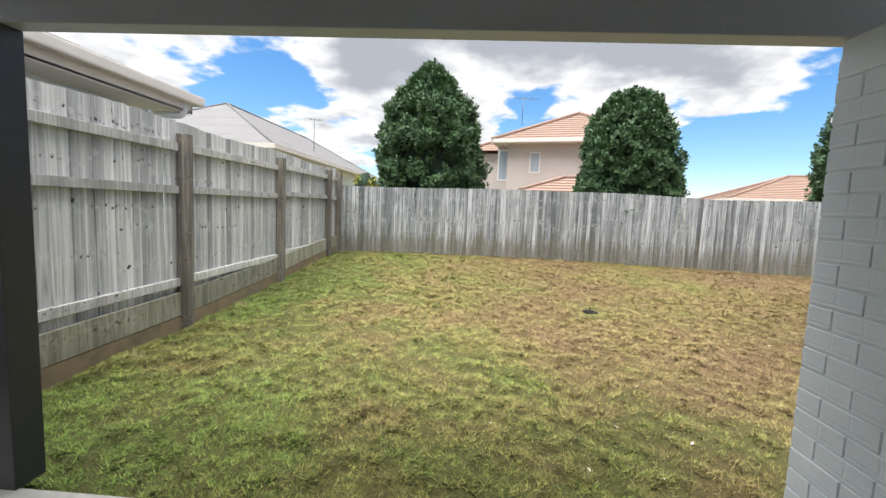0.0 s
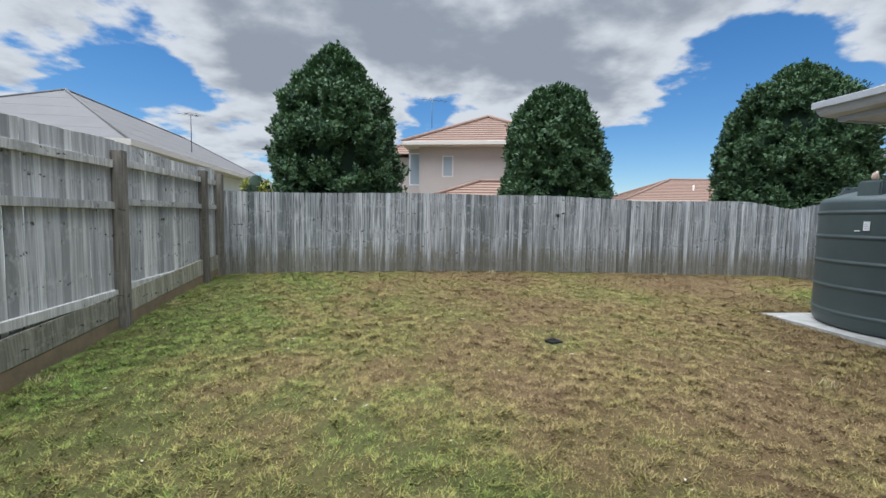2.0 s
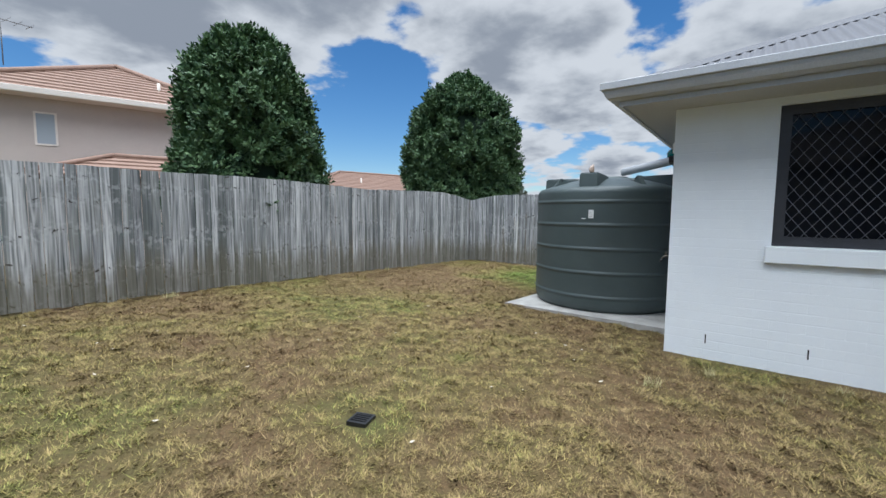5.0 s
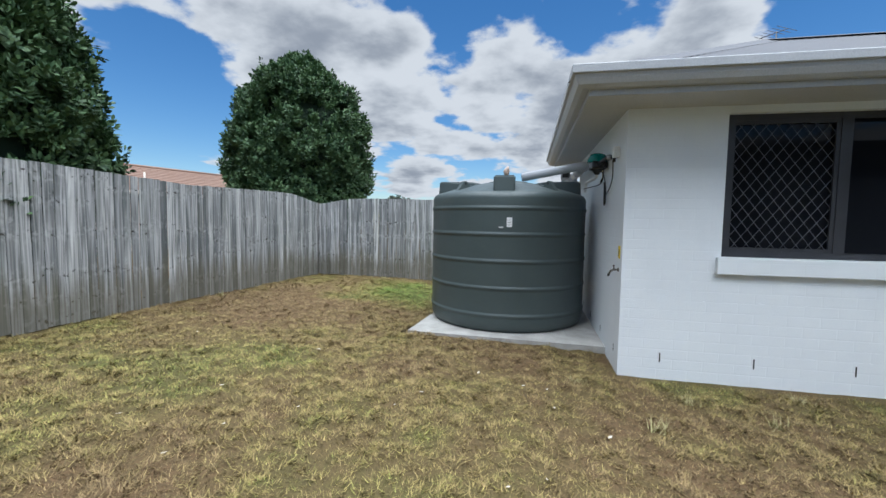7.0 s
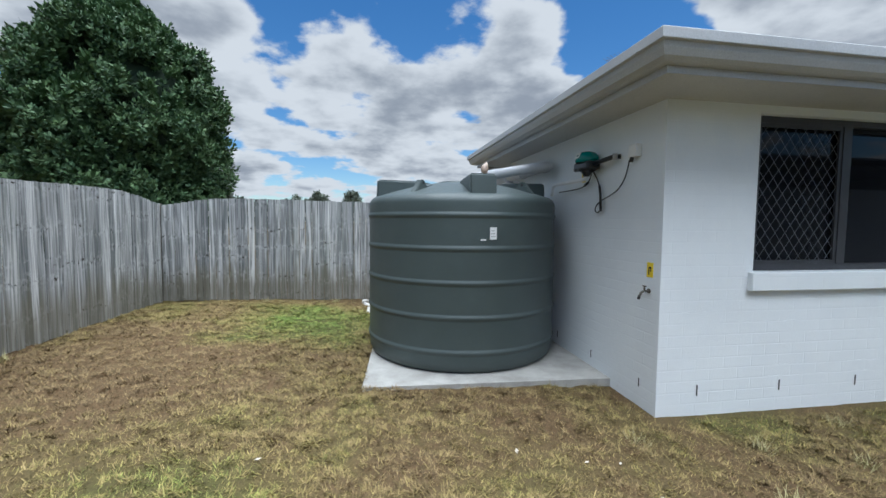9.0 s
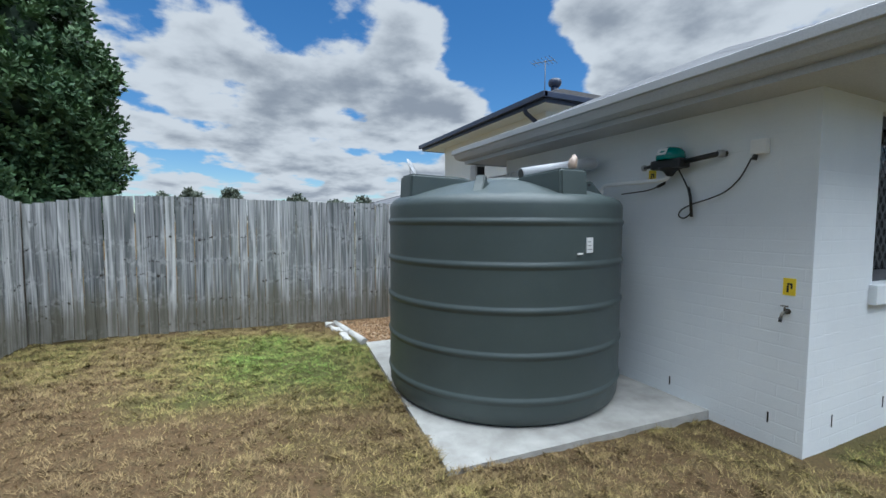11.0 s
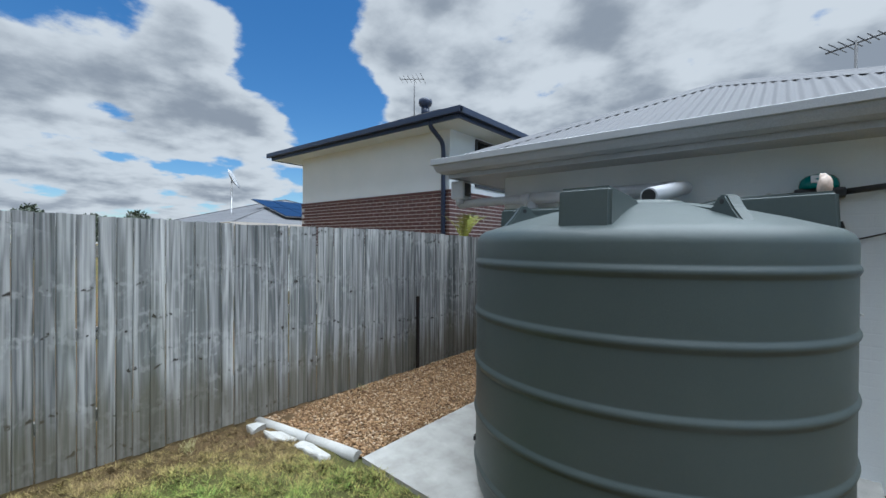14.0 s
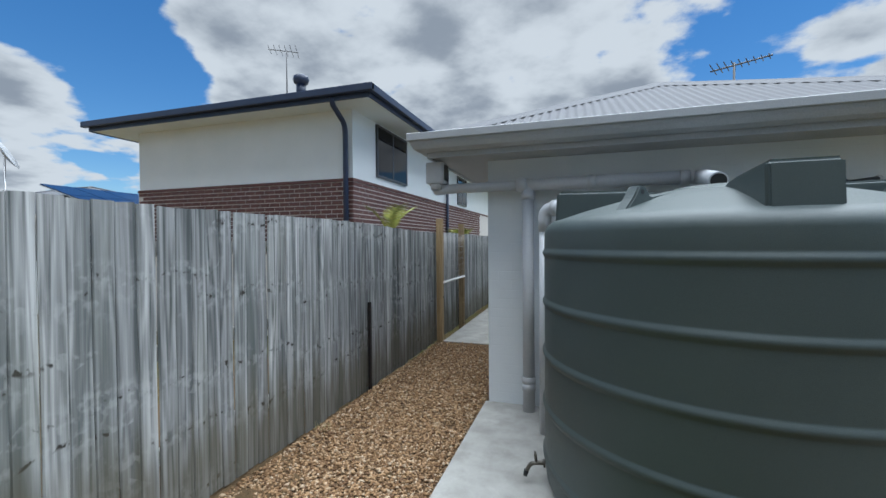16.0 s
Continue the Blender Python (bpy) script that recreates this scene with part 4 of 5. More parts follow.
def build_pump():
    p = thing("pump_controller", (5.385, YN + 0.10, 2.02), 0, "teal and black mains-switch pump controller on the wall", "pump controller")
    part("bracket", bx(-0.05, 0.05, -0.10, -0.02, -0.03, 0.03, 0.004), BLACKP, p)
    part("base", bx(-0.13, 0.13, -0.06, 0.07, -0.045, 0.03, 0.02), BLACKP, p, "black plastic base")
    bm = lathe([(0.102, 0.025), (0.105, 0.05), (0.098, 0.085), (0.074, 0.112), (0.036, 0.125), (0.0001, 0.128)], 24)
    part("dome", bm, TEAL, p, "glossy teal dome")
    sticker = part("dome_label", bx(-0.045, 0.035, 0.0, 0.004, -0.028, 0.028, 0.001), WHITEP, p, "white printed label")
    sticker.matrix_basis = pose(0.01, 0.09, 0.085, 28)
    part("outlet_body", lathe([(0.022, -0.1), (0.03, -0.085), (0.05, -0.06), (0.085, -0.044), (0.085, -0.03)], 20), BLACKP, p, "black outlet body")
    part("hose", tube([(-0.12, 0, 0), (-0.24, -0.02, 0.015), (-0.34, -0.05, 0.03), (-0.37, -0.1, 0.03)], 0.02, 12), BLACKP, p)
    part("hose", tube([(0.12, 0, 0), (0.2, -0.01, -0.005), (0.25, -0.02, -0.005)], 0.014, 12), BLACKP, p)
    part("hose_clamp", tube([(-0.345, -0.04, 0.03), (-0.36, -0.075, 0.03)], 0.027, 14), STEEL, p, "bright metal hose clamp")
    part("hose_clamp", tube([(0.25, -0.03, -0.005), (0.275, -0.03, -0.005)], 0.025, 14), STEEL, p, "bright metal hose clamp")
    w = thing("pump_water_pipe", (0, 0, 0), 0, "thin white water pipe from pump to tank", "pipe")
    part("pipe", tube(arc([(5.40, 4.47, 1.98), (5.40, 4.47, 1.90), (5.55, 4.47, 1.895), (6.05, 4.49, 1.895), (6.07, 4.50, 1.78)]), 0.018, 12), WHITEP, w)
    g = thing("power_outlet", (4.785, YN, 2.06), 0, "white weatherproof power outlet box on the wall", "power outlet")
    part("box", bx(-0.05, 0.05, 0.0, 0.055, -0.05, 0.05, 0.012), WHITEP, g)
    part("plug", tube([(0.02, 0.035, -0.04), (0.025, 0.04, -0.085)], 0.016, 10), BLACKP, g, "black plug")
    c = thing("power_cable", (0, 0, 0), 0, "black looped power cable hanging on the wall", "cable")
    y0 = YN + 0.025
    main = [(4.825, y0 + 0.02, 1.99), (4.90, y0, 1.86), (5.0, y0, 1.77), (5.12, y0, 1.73), (5.24, y0, 1.70), (5.33, y0, 1.66), (5.36, y0, 1.61), (5.31, y0, 1.585), (5.25, y0, 1.62), (5.25, y0, 1.70), (5.28, y0, 1.82), (5.32, y0 + 0.02, 1.92), (5.33, y0 + 0.06, 1.98)]
    part("cord", tube(arc(main, 3), 0.0055, 8), BLACKP, c)
    part("bundle", tube([(5.27, y0 + 0.012, 1.83), (5.25, y0 + 0.012, 1.75), (5.235, y0 + 0.012, 1.60)], 0.011, 8), BLACKP, c)
    f = thing("float_cable", (0, 0, 0), 0, "black float-switch cable from the pump to the tank", "cable")
    part("cord", tube(arc([(5.42, y0, 2.03), (5.45, y0, 1.90), (5.60, y0, 1.83), (5.78, 4.55, 1.80)], 4), 0.005, 8), BLACKP, f)
    part("joint", tube([(5.48, y0 + 0.005, 1.878), (5.545, y0 + 0.005, 1.853)], 0.012, 8), BLACKP, f)


build_pump()


def build_ornament():
    bm = bmesh.new()
    bmesh.ops.create_icosphere(bm, subdivisions=3, radius=1.0)
    for v in bm.verts:
        n = noise.noise(v.co * 1.6) * 0.22 + noise.noise(v.co * 5.0) * 0.08
        k = 1 - 0.3 * v.co.z + 0.25 * max(0.0, v.co.z - 0.45)
        v.co = Vector((v.co.x * 0.03 * k, (v.co.y * 0.03 - max(0.0, v.co.z) * 0.014) * k, v.co.z * 0.055 + 0.053)) * (1 + n)
    for f in bm.faces:
        f.smooth = True
    o = part("garden_ornament", bm, PEACH)
    o.matrix_basis = pose(TX - 0.86, TY - 0.02, TZ + 1.772)
    tagged(o, "small peach-coloured lumpy ornament on the tank's lug", "ornament")


build_ornament()


# ---- drain, kerb, gravel ----
def build_drain():
    x, y = 1.68, 5.62
    z = ground_z(x, y)
    d = thing("drain_grate", (x, y, z + 0.006), 18, "small square black plastic drain grate sunk in the lawn", "drain")
    q = 0.066
    part("pit", bx(-q + 0.01, q - 0.01, -q + 0.01, q - 0.01, -0.12, -0.03), BLACKP, d)
    for b in (bx(-q, q, q - 0.014, q, -0.05, 0.012), bx(-q, q, -q, -q + 0.014, -0.05, 0.012), bx(-q, -q + 0.014, -q + 0.014, q - 0.014, -0.05, 0.012), bx(q - 0.014, q, -q + 0.014, q - 0.014, -0.05, 0.012)):
        part("rim", b, BLACKP, d)
    for k in range(5):
        u = -0.046 + k * 0.023
        part("slat", bx(u - 0.005, u + 0.005, -q + 0.014, q - 0.014, -0.03, 0.01), BLACKP, d)


build_drain()
KERB = surface("white_concrete_edging", (0.44, 0.43, 0.4), (0.54, 0.53, 0.5), 6, 0.85, bump_s=0.3, dirt=(0.3, 0.28, 0.23))


def build_kerb():
    a0, b0 = Vector((9.09, 6.40, 0.112)), Vector((7.93, 6.27, 0.132))
    mid = a0.lerp(b0, 0.55)
    for p, q in ((a0, mid), (mid.lerp(b0, 0.02), b0)):
        o = part("edging_bar", tube([p, p.lerp(q, 0.5) + Vector((0, 0, 0.004)), q], 0.046, 16), KERB)
        tagged(o, "rounded white concrete edging bar beside the gravel bed", "edging", "edging bars")
    for (s, w, d) in ((0.14, 0.06, 0.13), (0.40, 0.14, 0.12), (0.72, 0.17, 0.13)):
        p = a0.lerp(b0, s) + Vector((0.0, d, 0))
        bm = bx(-w, w, -0.045, 0.045, -0.05, 0.035, 0.02)
        bmesh.ops.subdivide_edges(bm, edges=bm.edges[:], cuts=2, use_grid_fill=True)
        for v in bm.verts:
            v.co += Vector([noise.noise(v.co * 11 + Vector((s * 9, i * 7, 0))) * 0.034 for i in range(3)])
        o = part("concrete_lump", bm, KERB)
        o.matrix_basis = pose(p.x, p.y, ground_z(p.x, p.y) - 0.004, 0, 0, 6 + 20 * (0.5 - s))
        tagged(o, "rough white lump of spilt concrete on the lawn", "concrete lump", "concrete lumps")


build_kerb()


def soup(name, verts, faces, material, label, category):
    me = bpy.data.meshes.new(name)
    v = np.asarray(verts, dtype=np.float32).reshape(-1, 3)
    f = np.asarray(faces, dtype=np.int32)
    n, k = f.shape
    me.vertices.add(len(v))
    me.vertices.foreach_set("co", v.ravel())
    me.loops.add(n * k)
    me.loops.foreach_set("vertex_index", f.ravel())
    me.polygons.add(n)
    me.polygons.foreach_set("loop_start", np.arange(0, n * k, k, dtype=np.int32))
    me.update(calc_edges=True)
    me.materials.append(material)
    return tagged(new(name, me), label, category, kind="stuff") if label else new(name, me)


def make_gravel_mat(name):
    m, nt, b = nodes_of(name)
    r = nt.nodes.new("ShaderNodeNewGeometry").outputs["Random Per Island"]
    n = noise_node(nt, obj_vec(nt, world_space=True), 90, 3, 0.6)
    col = ramp(nt, r, [(0.0, (0.14, 0.075, 0.035)), (0.35, (0.27, 0.155, 0.07)), (0.75, (0.38, 0.24, 0.12)), (1.0, (0.52, 0.4, 0.27))])
    col = mixc(nt, 0.25, col, ramp(nt, n, [(0.3, (0, 0, 0)), (0.7, (1, 1, 1))]), "OVERLAY")
    link(nt, col, b.inputs["Base Color"])
    b.inputs["Roughness"].default_value = 0.8
    return m


GRAVEL = make_gravel_mat("tan_gravel")
GRAVELBED = surface("gravel_bed", (0.1, 0.06, 0.03), (0.2, 0.12, 0.06), 40, 0.95, bump_s=0.8)


def build_gravel():
    tagged(part("gravel_bed", prism([(7.885, 2.2), (9.08, 2.2), (9.08, 6.38), (7.93, 6.26), (7.885, 6.0)], -0.05, 0.125), GRAVELBED), "tan crushed gravel bed", "gravel", kind="structure")
    g = np.random.RandomState(3)
    n = 19000
    y = 2.2 + 4.15 * g.rand(n) ** 0.72
    x = 7.9 + 1.17 * g.rand(n)
    keep = y < 6.26 + (x - 7.93) * 0.1
    x, y = x[keep], y[keep]
    n = len(x)
    base = np.array([(1, 0, 0), (-1, 0, 0), (0, 1, 0), (0, -1, 0), (0, 0, 1), (0, 0, -1)], float)
    tri = np.array([(0, 2, 4), (2, 1, 4), (1, 3, 4), (3, 0, 4), (2, 0, 5), (1, 2, 5), (3, 1, 5), (0, 3, 5)])
    size = 0.007 + 0.011 * g.rand(n) ** 1.6
    v = base[None] * (size[:, None, None] * (0.7 + 0.6 * g.rand(n, 6, 1))) * np.array([1.25, 0.9, 0.6])
    v += (g.rand(n, 6, 3) - 0.5) * size[:, None, None] * 0.5
    a0 = g.rand(n) * 6.28
    c, s = np.cos(a0)[:, None], np.sin(a0)[:, None]
    v = np.stack([v[..., 0] * c - v[..., 1] * s, v[..., 0] * s + v[..., 1] * c, v[..., 2]], -1)
    v += np.stack([x, y, 0.128 + 0.012 * g.rand(n)], -1)[:, None]
    f = (np.arange(n)[:, None, None] * 6 + tri[None]).reshape(-1, 3)
    soup("gravel", v, f, GRAVEL, "loose tan and brown crushed gravel stones", "gravel")


build_gravel()
stub = thing("steel_stake", (XE - 0.035, 4.36, 0.1), 0, "dark rusty steel stake against the paling fence", "stake")
part("bar", bx(-0.012, 0.012, -0.02, 0.02, -0.1, 0.92, 0.003), surface("rusty_black_steel", (0.012, 0.011, 0.011), (0.03, 0.022, 0.018), 20, 0.7, metal=0.3), stub)


def build_side_gate():
    g = thing("side_gate", (0, 0, 0), 0, "open tan timber gate frame with wire mesh against the fence", "gate")
    for y, h in ((2.18, 1.98), (0.95, 1.95)):
        part("gate_post", bx(XE - 0.12, XE - 0.03, y - 0.045, y + 0.045, 0.05, h, 0.004), NEWTIMBER, g)
    part("gate_rail", tube([(XE - 0.13, 2.16, 1.02), (XE - 0.13, 0.97, 1.02)], 0.018, 10), WHITEP, g, "white metal rail")
    bm = bmesh.new()
    for k in range(13):
        tube([(XE - 0.125, 0.98 + k * 0.095, 1.02), (XE - 0.125, 0.98 + k * 0.095, 1.75)], 0.002, 4, bm)
    for k in range(8):
        tube([(XE - 0.125, 0.98, 1.05 + k * 0.1), (XE - 0.125, 2.14, 1.05 + k * 0.1)], 0.002, 4, bm)
    part("wire_mesh", bm, STEEL, g)


build_side_gate()


# ---- weep holes, mortar lines on the painted wall ----
def build_wall_marks():
    w = thing("weep_holes", (0, 0, 0), 0, "dark upright weep slots low in the painted brick wall", "weep hole", kind="structure")
    for k in range(5):
        y = 4.031 - k * 0.723
        part("weep_slot", bx(XW - 0.003, XW + 0.004, y - 0.005, y + 0.005, 0.212, 0.295), BLACKP, w)
    for k in range(4):
        x = 4.67 + k * 0.72
        part("weep_slot", bx(x - 0.005, x + 0.005, YN - 0.004, YN + 0.003, 0.225, 0.295), BLACKP, w)
    c = thing("mortar_joints", (0, 0, 0), 0, "faint raised runs of paint along the brick courses", "wall joint", kind="structure")
    for k in range(70):
        row = rng.randrange(2, 24)
        z, ln = 0.155 + row * 0.086, rng.uniform(0.12, 0.75)
        y = rng.uniform(0.2, YN - 0.02 - ln)
        if WY0 - 0.1 < y + ln and y < WY1 + 0.1 and z > WZ0 - 0.2:
            continue
        b = bx(XW - 0.0009, XW + 0.003, y, y + ln, z - 0.003, z + 0.003)
        part("joint_line", b, WALLPAINT, c)


build_wall_marks()


# ---- roofs and neighbours ----
def hip_rows(x0, x1, y0, y1, z0, pitch, row, lift, bm=None):
    """A hipped roof in courses: each course a sloping strip with a step at its lower edge."""
    bm = bm or bmesh.new()
    half = min(x1 - x0, y1 - y0) / 2
    tp = math.tan(radians(pitch))
    dr = row * math.cos(radians(pitch))
    k = 0
    while k * dr < half - 1e-4:
        r0, r1 = k * dr, min((k + 1) * dr, half)
        za, zb = z0 + r0 * tp + lift, z0 + r1 * tp
        lo = [(x0 + r0, y0 + r0), (x1 - r0, y0 + r0), (x1 - r0, y1 - r0), (x0 + r0, y1 - r0)]
        hi = [(x0 + r1, y0 + r1), (x1 - r1, y0 + r1), (x1 - r1, y1 - r1), (x0 + r1, y1 - r1)]
        vl = [bm.verts.new((x, y, za)) for x, y in lo]
        vh = [bm.verts.new((x, y, zb)) for x, y in hi]
        vb = [bm.verts.new((x, y, za - lift)) for x, y in lo]
        for i in range(4):
            j = (i + 1) % 4
            if (vl[i].co - vl[j].co).length < 1e-3:
                continue
            if (vh[i].co - vh[j].co).length < 1e-3:
                bm.faces.new((vl[i], vl[j], vh[i]))
            else:
                bm.faces.new((vl[i], vl[j], vh[j], vh[i]))
            bm.faces.new((vb[i], vb[j], vl[j], vl[i]))
        k += 1
    bmesh.ops.remove_doubles(bm, verts=bm.verts[:], dist=1e-4)
    return bm


def hip_caps(parent, x0, x1, y0, y1, z0, pitch, r, material):
    half = min(x1 - x0, y1 - y0) / 2
    top = z0 + half * math.tan(radians(pitch)) + 0.04
    if x1 - x0 > y1 - y0:
        a0, b0 = (x0 + half, (y0 + y1) / 2, top), (x1 - half, (y0 + y1) / 2, top)
        ends = [((x0, y0), a0), ((x0, y1), a0), ((x1, y0), b0), ((x1, y1), b0)]
    else:
        a0, b0 = ((x0 + x1) / 2, y0 + half, top), ((x0 + x1) / 2, y1 - half, top)
        ends = [((x0, y0), a0), ((x1, y0), a0), ((x0, y1), b0), ((x1, y1), b0)]
    for (x, y), q in ends:
        part("ridge_cap", tube([(x, y, z0 + 0.03), q], r, 8), material, parent)
    part("ridge_cap", tube([a0, b0], r, 8), material, parent)


AERIAL = surface("weathered_aluminium", (0.12, 0.12, 0.125), (0.18, 0.18, 0.185), 20, 0.6, metal=0.3)


def aerial(at, h, rz, label, boom=0.9, n=8):
    a = thing("tv_aerial", at, rz, label, "aerial")
    part("mast", tube([(0, 0, -0.35), (0, 0, h)], 0.016, 8), AERIAL, a)
    part("boom", tube([(-boom * 0.4, 0, h - 0.05), (boom * 0.6, 0, h - 0.02)], 0.012, 6), AERIAL, a)
    for k in range(n):
        u = -boom * 0.35 + k * boom * 0.9 / (n - 1)
        w = (0.42 - 0.03 * k) * (0.6 if n > 8 else 1.0)
        part("element", tube([(u, -w, h - 0.03), (u, w, h - 0.03)], 0.007, 5), AERIAL, a)
    return a


aerial((4.88, 1.0, 3.1), 1.12, 155, "thin metal TV aerial on the light grey roof", 0.75, 9)


def window_unit(parent, x, y, z, w, h, axis, glass=DARKGLASS, frame=DARKFRAME, mull=True, depth=0.05):
    """A framed pane in a wall face; axis is the way that it faces."""
    m = pose(x, y, z, 0, 0, {"-y": 0, "+x": 90, "+y": 180, "-x": -90}[axis])
    win = part("window", bx(-w / 2, w / 2, -0.02, 0.08, -h / 2, -h / 2 + depth), frame, parent)
    win.matrix_basis = m
    for b in (bx(-w / 2, w / 2, -0.02, 0.08, h / 2 - depth, h / 2), bx(-w / 2, -w / 2 + depth, -0.02, 0.08, -h / 2 + depth, h / 2 - depth), bx(w / 2 - depth, w / 2, -0.02, 0.08, -h / 2 + depth, h / 2 - depth)):
        part("frame", b, frame, win)
    if mull:
        part("mullion", bx(-0.025, 0.025, -0.018, 0.07, -h / 2 + depth, h / 2 - depth), frame, win)
    part("pane", bx(-w / 2 + depth, w / 2 - depth, -0.015, -0.005, -h / 2 + depth, h / 2 - depth), glass, win)
    return win


def build_two_storey():
    """Rendered upper floor on brick, with a navy eave."""
    h = thing("two_storey_house", (0, 0, 0), 0, "two-storey house, white rendered above red-brown brick, navy gutters", "house")
    x0, x1, y1, y0 = 11.08, 16.62, 1.18, -12.0
    zb, zs = 2.85, 4.15
    part("upper_wall", bx(x0 + 0.02, x1 - 0.02, y0, y1 - 0.02, zb, zs + 0.05), RENDERW, h, "white rendered upper wall")
    part("mortar_wall", bx(x0 + 0.004, x1 - 0.004, y0, y1 - 0.004, -0.9, zb - 0.06), MORTAR, h, "pale mortar behind the brick face")
    cap = part("brick_sill_course", bx(x0 - 0.012, x1 + 0.012, y0, y1 + 0.012, zb - 0.06, zb), BRICKRED, h)
    part("soffit", bx(x0 - 0.6, x1 + 0.75, y0 - 0.5, y1 + 0.5, zs, zs + 0.02), RENDERW, h)
    for b in (bx(x0 - 0.62, x0 - 0.6, y0 - 0.5, y1 + 0.5, zs - 0.02, zs + 0.14), bx(x0 - 0.62, x1 + 0.77, y1 + 0.5, y1 + 0.52, zs - 0.02, zs + 0.14), bx(x1 + 0.75, x1 + 0.77, y0 - 0.5, y1 + 0.5, zs - 0.02, zs + 0.14)):
        part("fascia", b, NAVY, h)
    for b in (bx(x0 - 0.72, x0 - 0.62, y0 - 0.5, y1 + 0.62, zs + 0.06, zs + 0.19, 0.015), bx(x0 - 0.72, x1 + 0.87, y1 + 0.52, y1 + 0.63, zs + 0.062, zs + 0.188, 0.015)):
        part("gutter", b, NAVY, h)
    part("roof", hip_rows(x0 - 0.66, x1 + 0.8, y0 - 0.5, y1 + 0.56, zs + 0.16, 23.5, 0.32, 0.02), DARKTILE, h)
    d = part("downpipe", tube(arc([(x0 + 0.12, y1 + 0.5, zs + 0.08), (x0 + 0.12, y1 + 0.5, zs - 0.06), (x0 + 0.12, y1 + 0.1, zs - 0.3), (x0 + 0.12, y1 + 0.07, zs - 0.5), (x0 + 0.12, y1 + 0.07, -0.8)]), 0.05, 10), NAVY, h)
    part("downpipe", tube([(x0 - 0.06, -4.6, zs), (x0 - 0.06, -4.6, -0.8)], 0.045, 10), NAVY, h)
    window_unit(h, x0 + 0.0, -0.6, 3.56, 1.62, 1.1, "-x")
    window_unit(h, x0 + 0.0, -3.6, 3.55, 0.9, 0.6, "-x", mull=False)
    window_unit(h, x0 + 0.0, -6.6, 3.45, 1.2, 1.0, "-x")
    v = thing("roof_vent", (14.4, -1.8, 5.92), 0, "dark spinning roof ventilator on the neighbouring roof", "roof vent")
    part("base", tube([(0, 0, -0.25), (0, 0, 0.12)], 0.13, 16), NAVY, v)
    part("turbine", lathe([(0.13, 0.12), (0.19, 0.16), (0.22, 0.25), (0.2, 0.34), (0.12, 0.39), (0.0001, 0.4)], 20), NAVY, v)
    aerial((14.79, -1.7, 5.97), 1.05, 30, "thin metal TV aerial on the neighbouring roof", 0.8, 6)
    # bricks of the two faces that rise above the fence
    bm_full = bx(-0.111, 0.111, -0.02, 0.016, -0.034, 0.034, 0)
    me = mesh_from(bm_full, "brick", BRICKRED)
    count = 0
    extra = bmesh.new()
    for c in range(16):
        z = zb - 0.06 - 0.048 - c * 0.086
        off = 0.12 if c % 2 else 0.0
        k = 0
        while True:
            x = x0 + 0.115 + off + k * 0.24
            if x + 0.115 > x1:
                break
            if count < 290 and z > 1.75:
                b = new("brick", me)
                b.parent, b.matrix_basis = h, pose(x, y1 - 0.014, z, 0, 0, 180)
                count += 1
            else:
                bx(x - 0.111, x + 0.111, y1 - 0.03, y1 + 0.002, z - 0.034, z + 0.034, 0, extra)
            k += 1
        if off:
            bx(x0 + 0.004, x0 + 0.111, y1 - 0.03, y1 + 0.002, z - 0.034, z + 0.034, 0, extra)
        else:
            bx(x0 - 0.002, x0 + 0.03, y1 - 0.115, y1 - 0.004, z - 0.034, z + 0.034, 0, extra)
        for k in range(44):
            y = y1 - 0.115 - (0.12 - off) - k * 0.24
            bx(x0 - 0.002, x0 + 0.03, y - 0.111, y + 0.111, z - 0.034, z + 0.034, 0, extra)
    o = part("brickwork", extra, BRICKRED, h)
    tagged(o, "red-brown face bricks", kind="stuff")
    return h


build_two_storey()


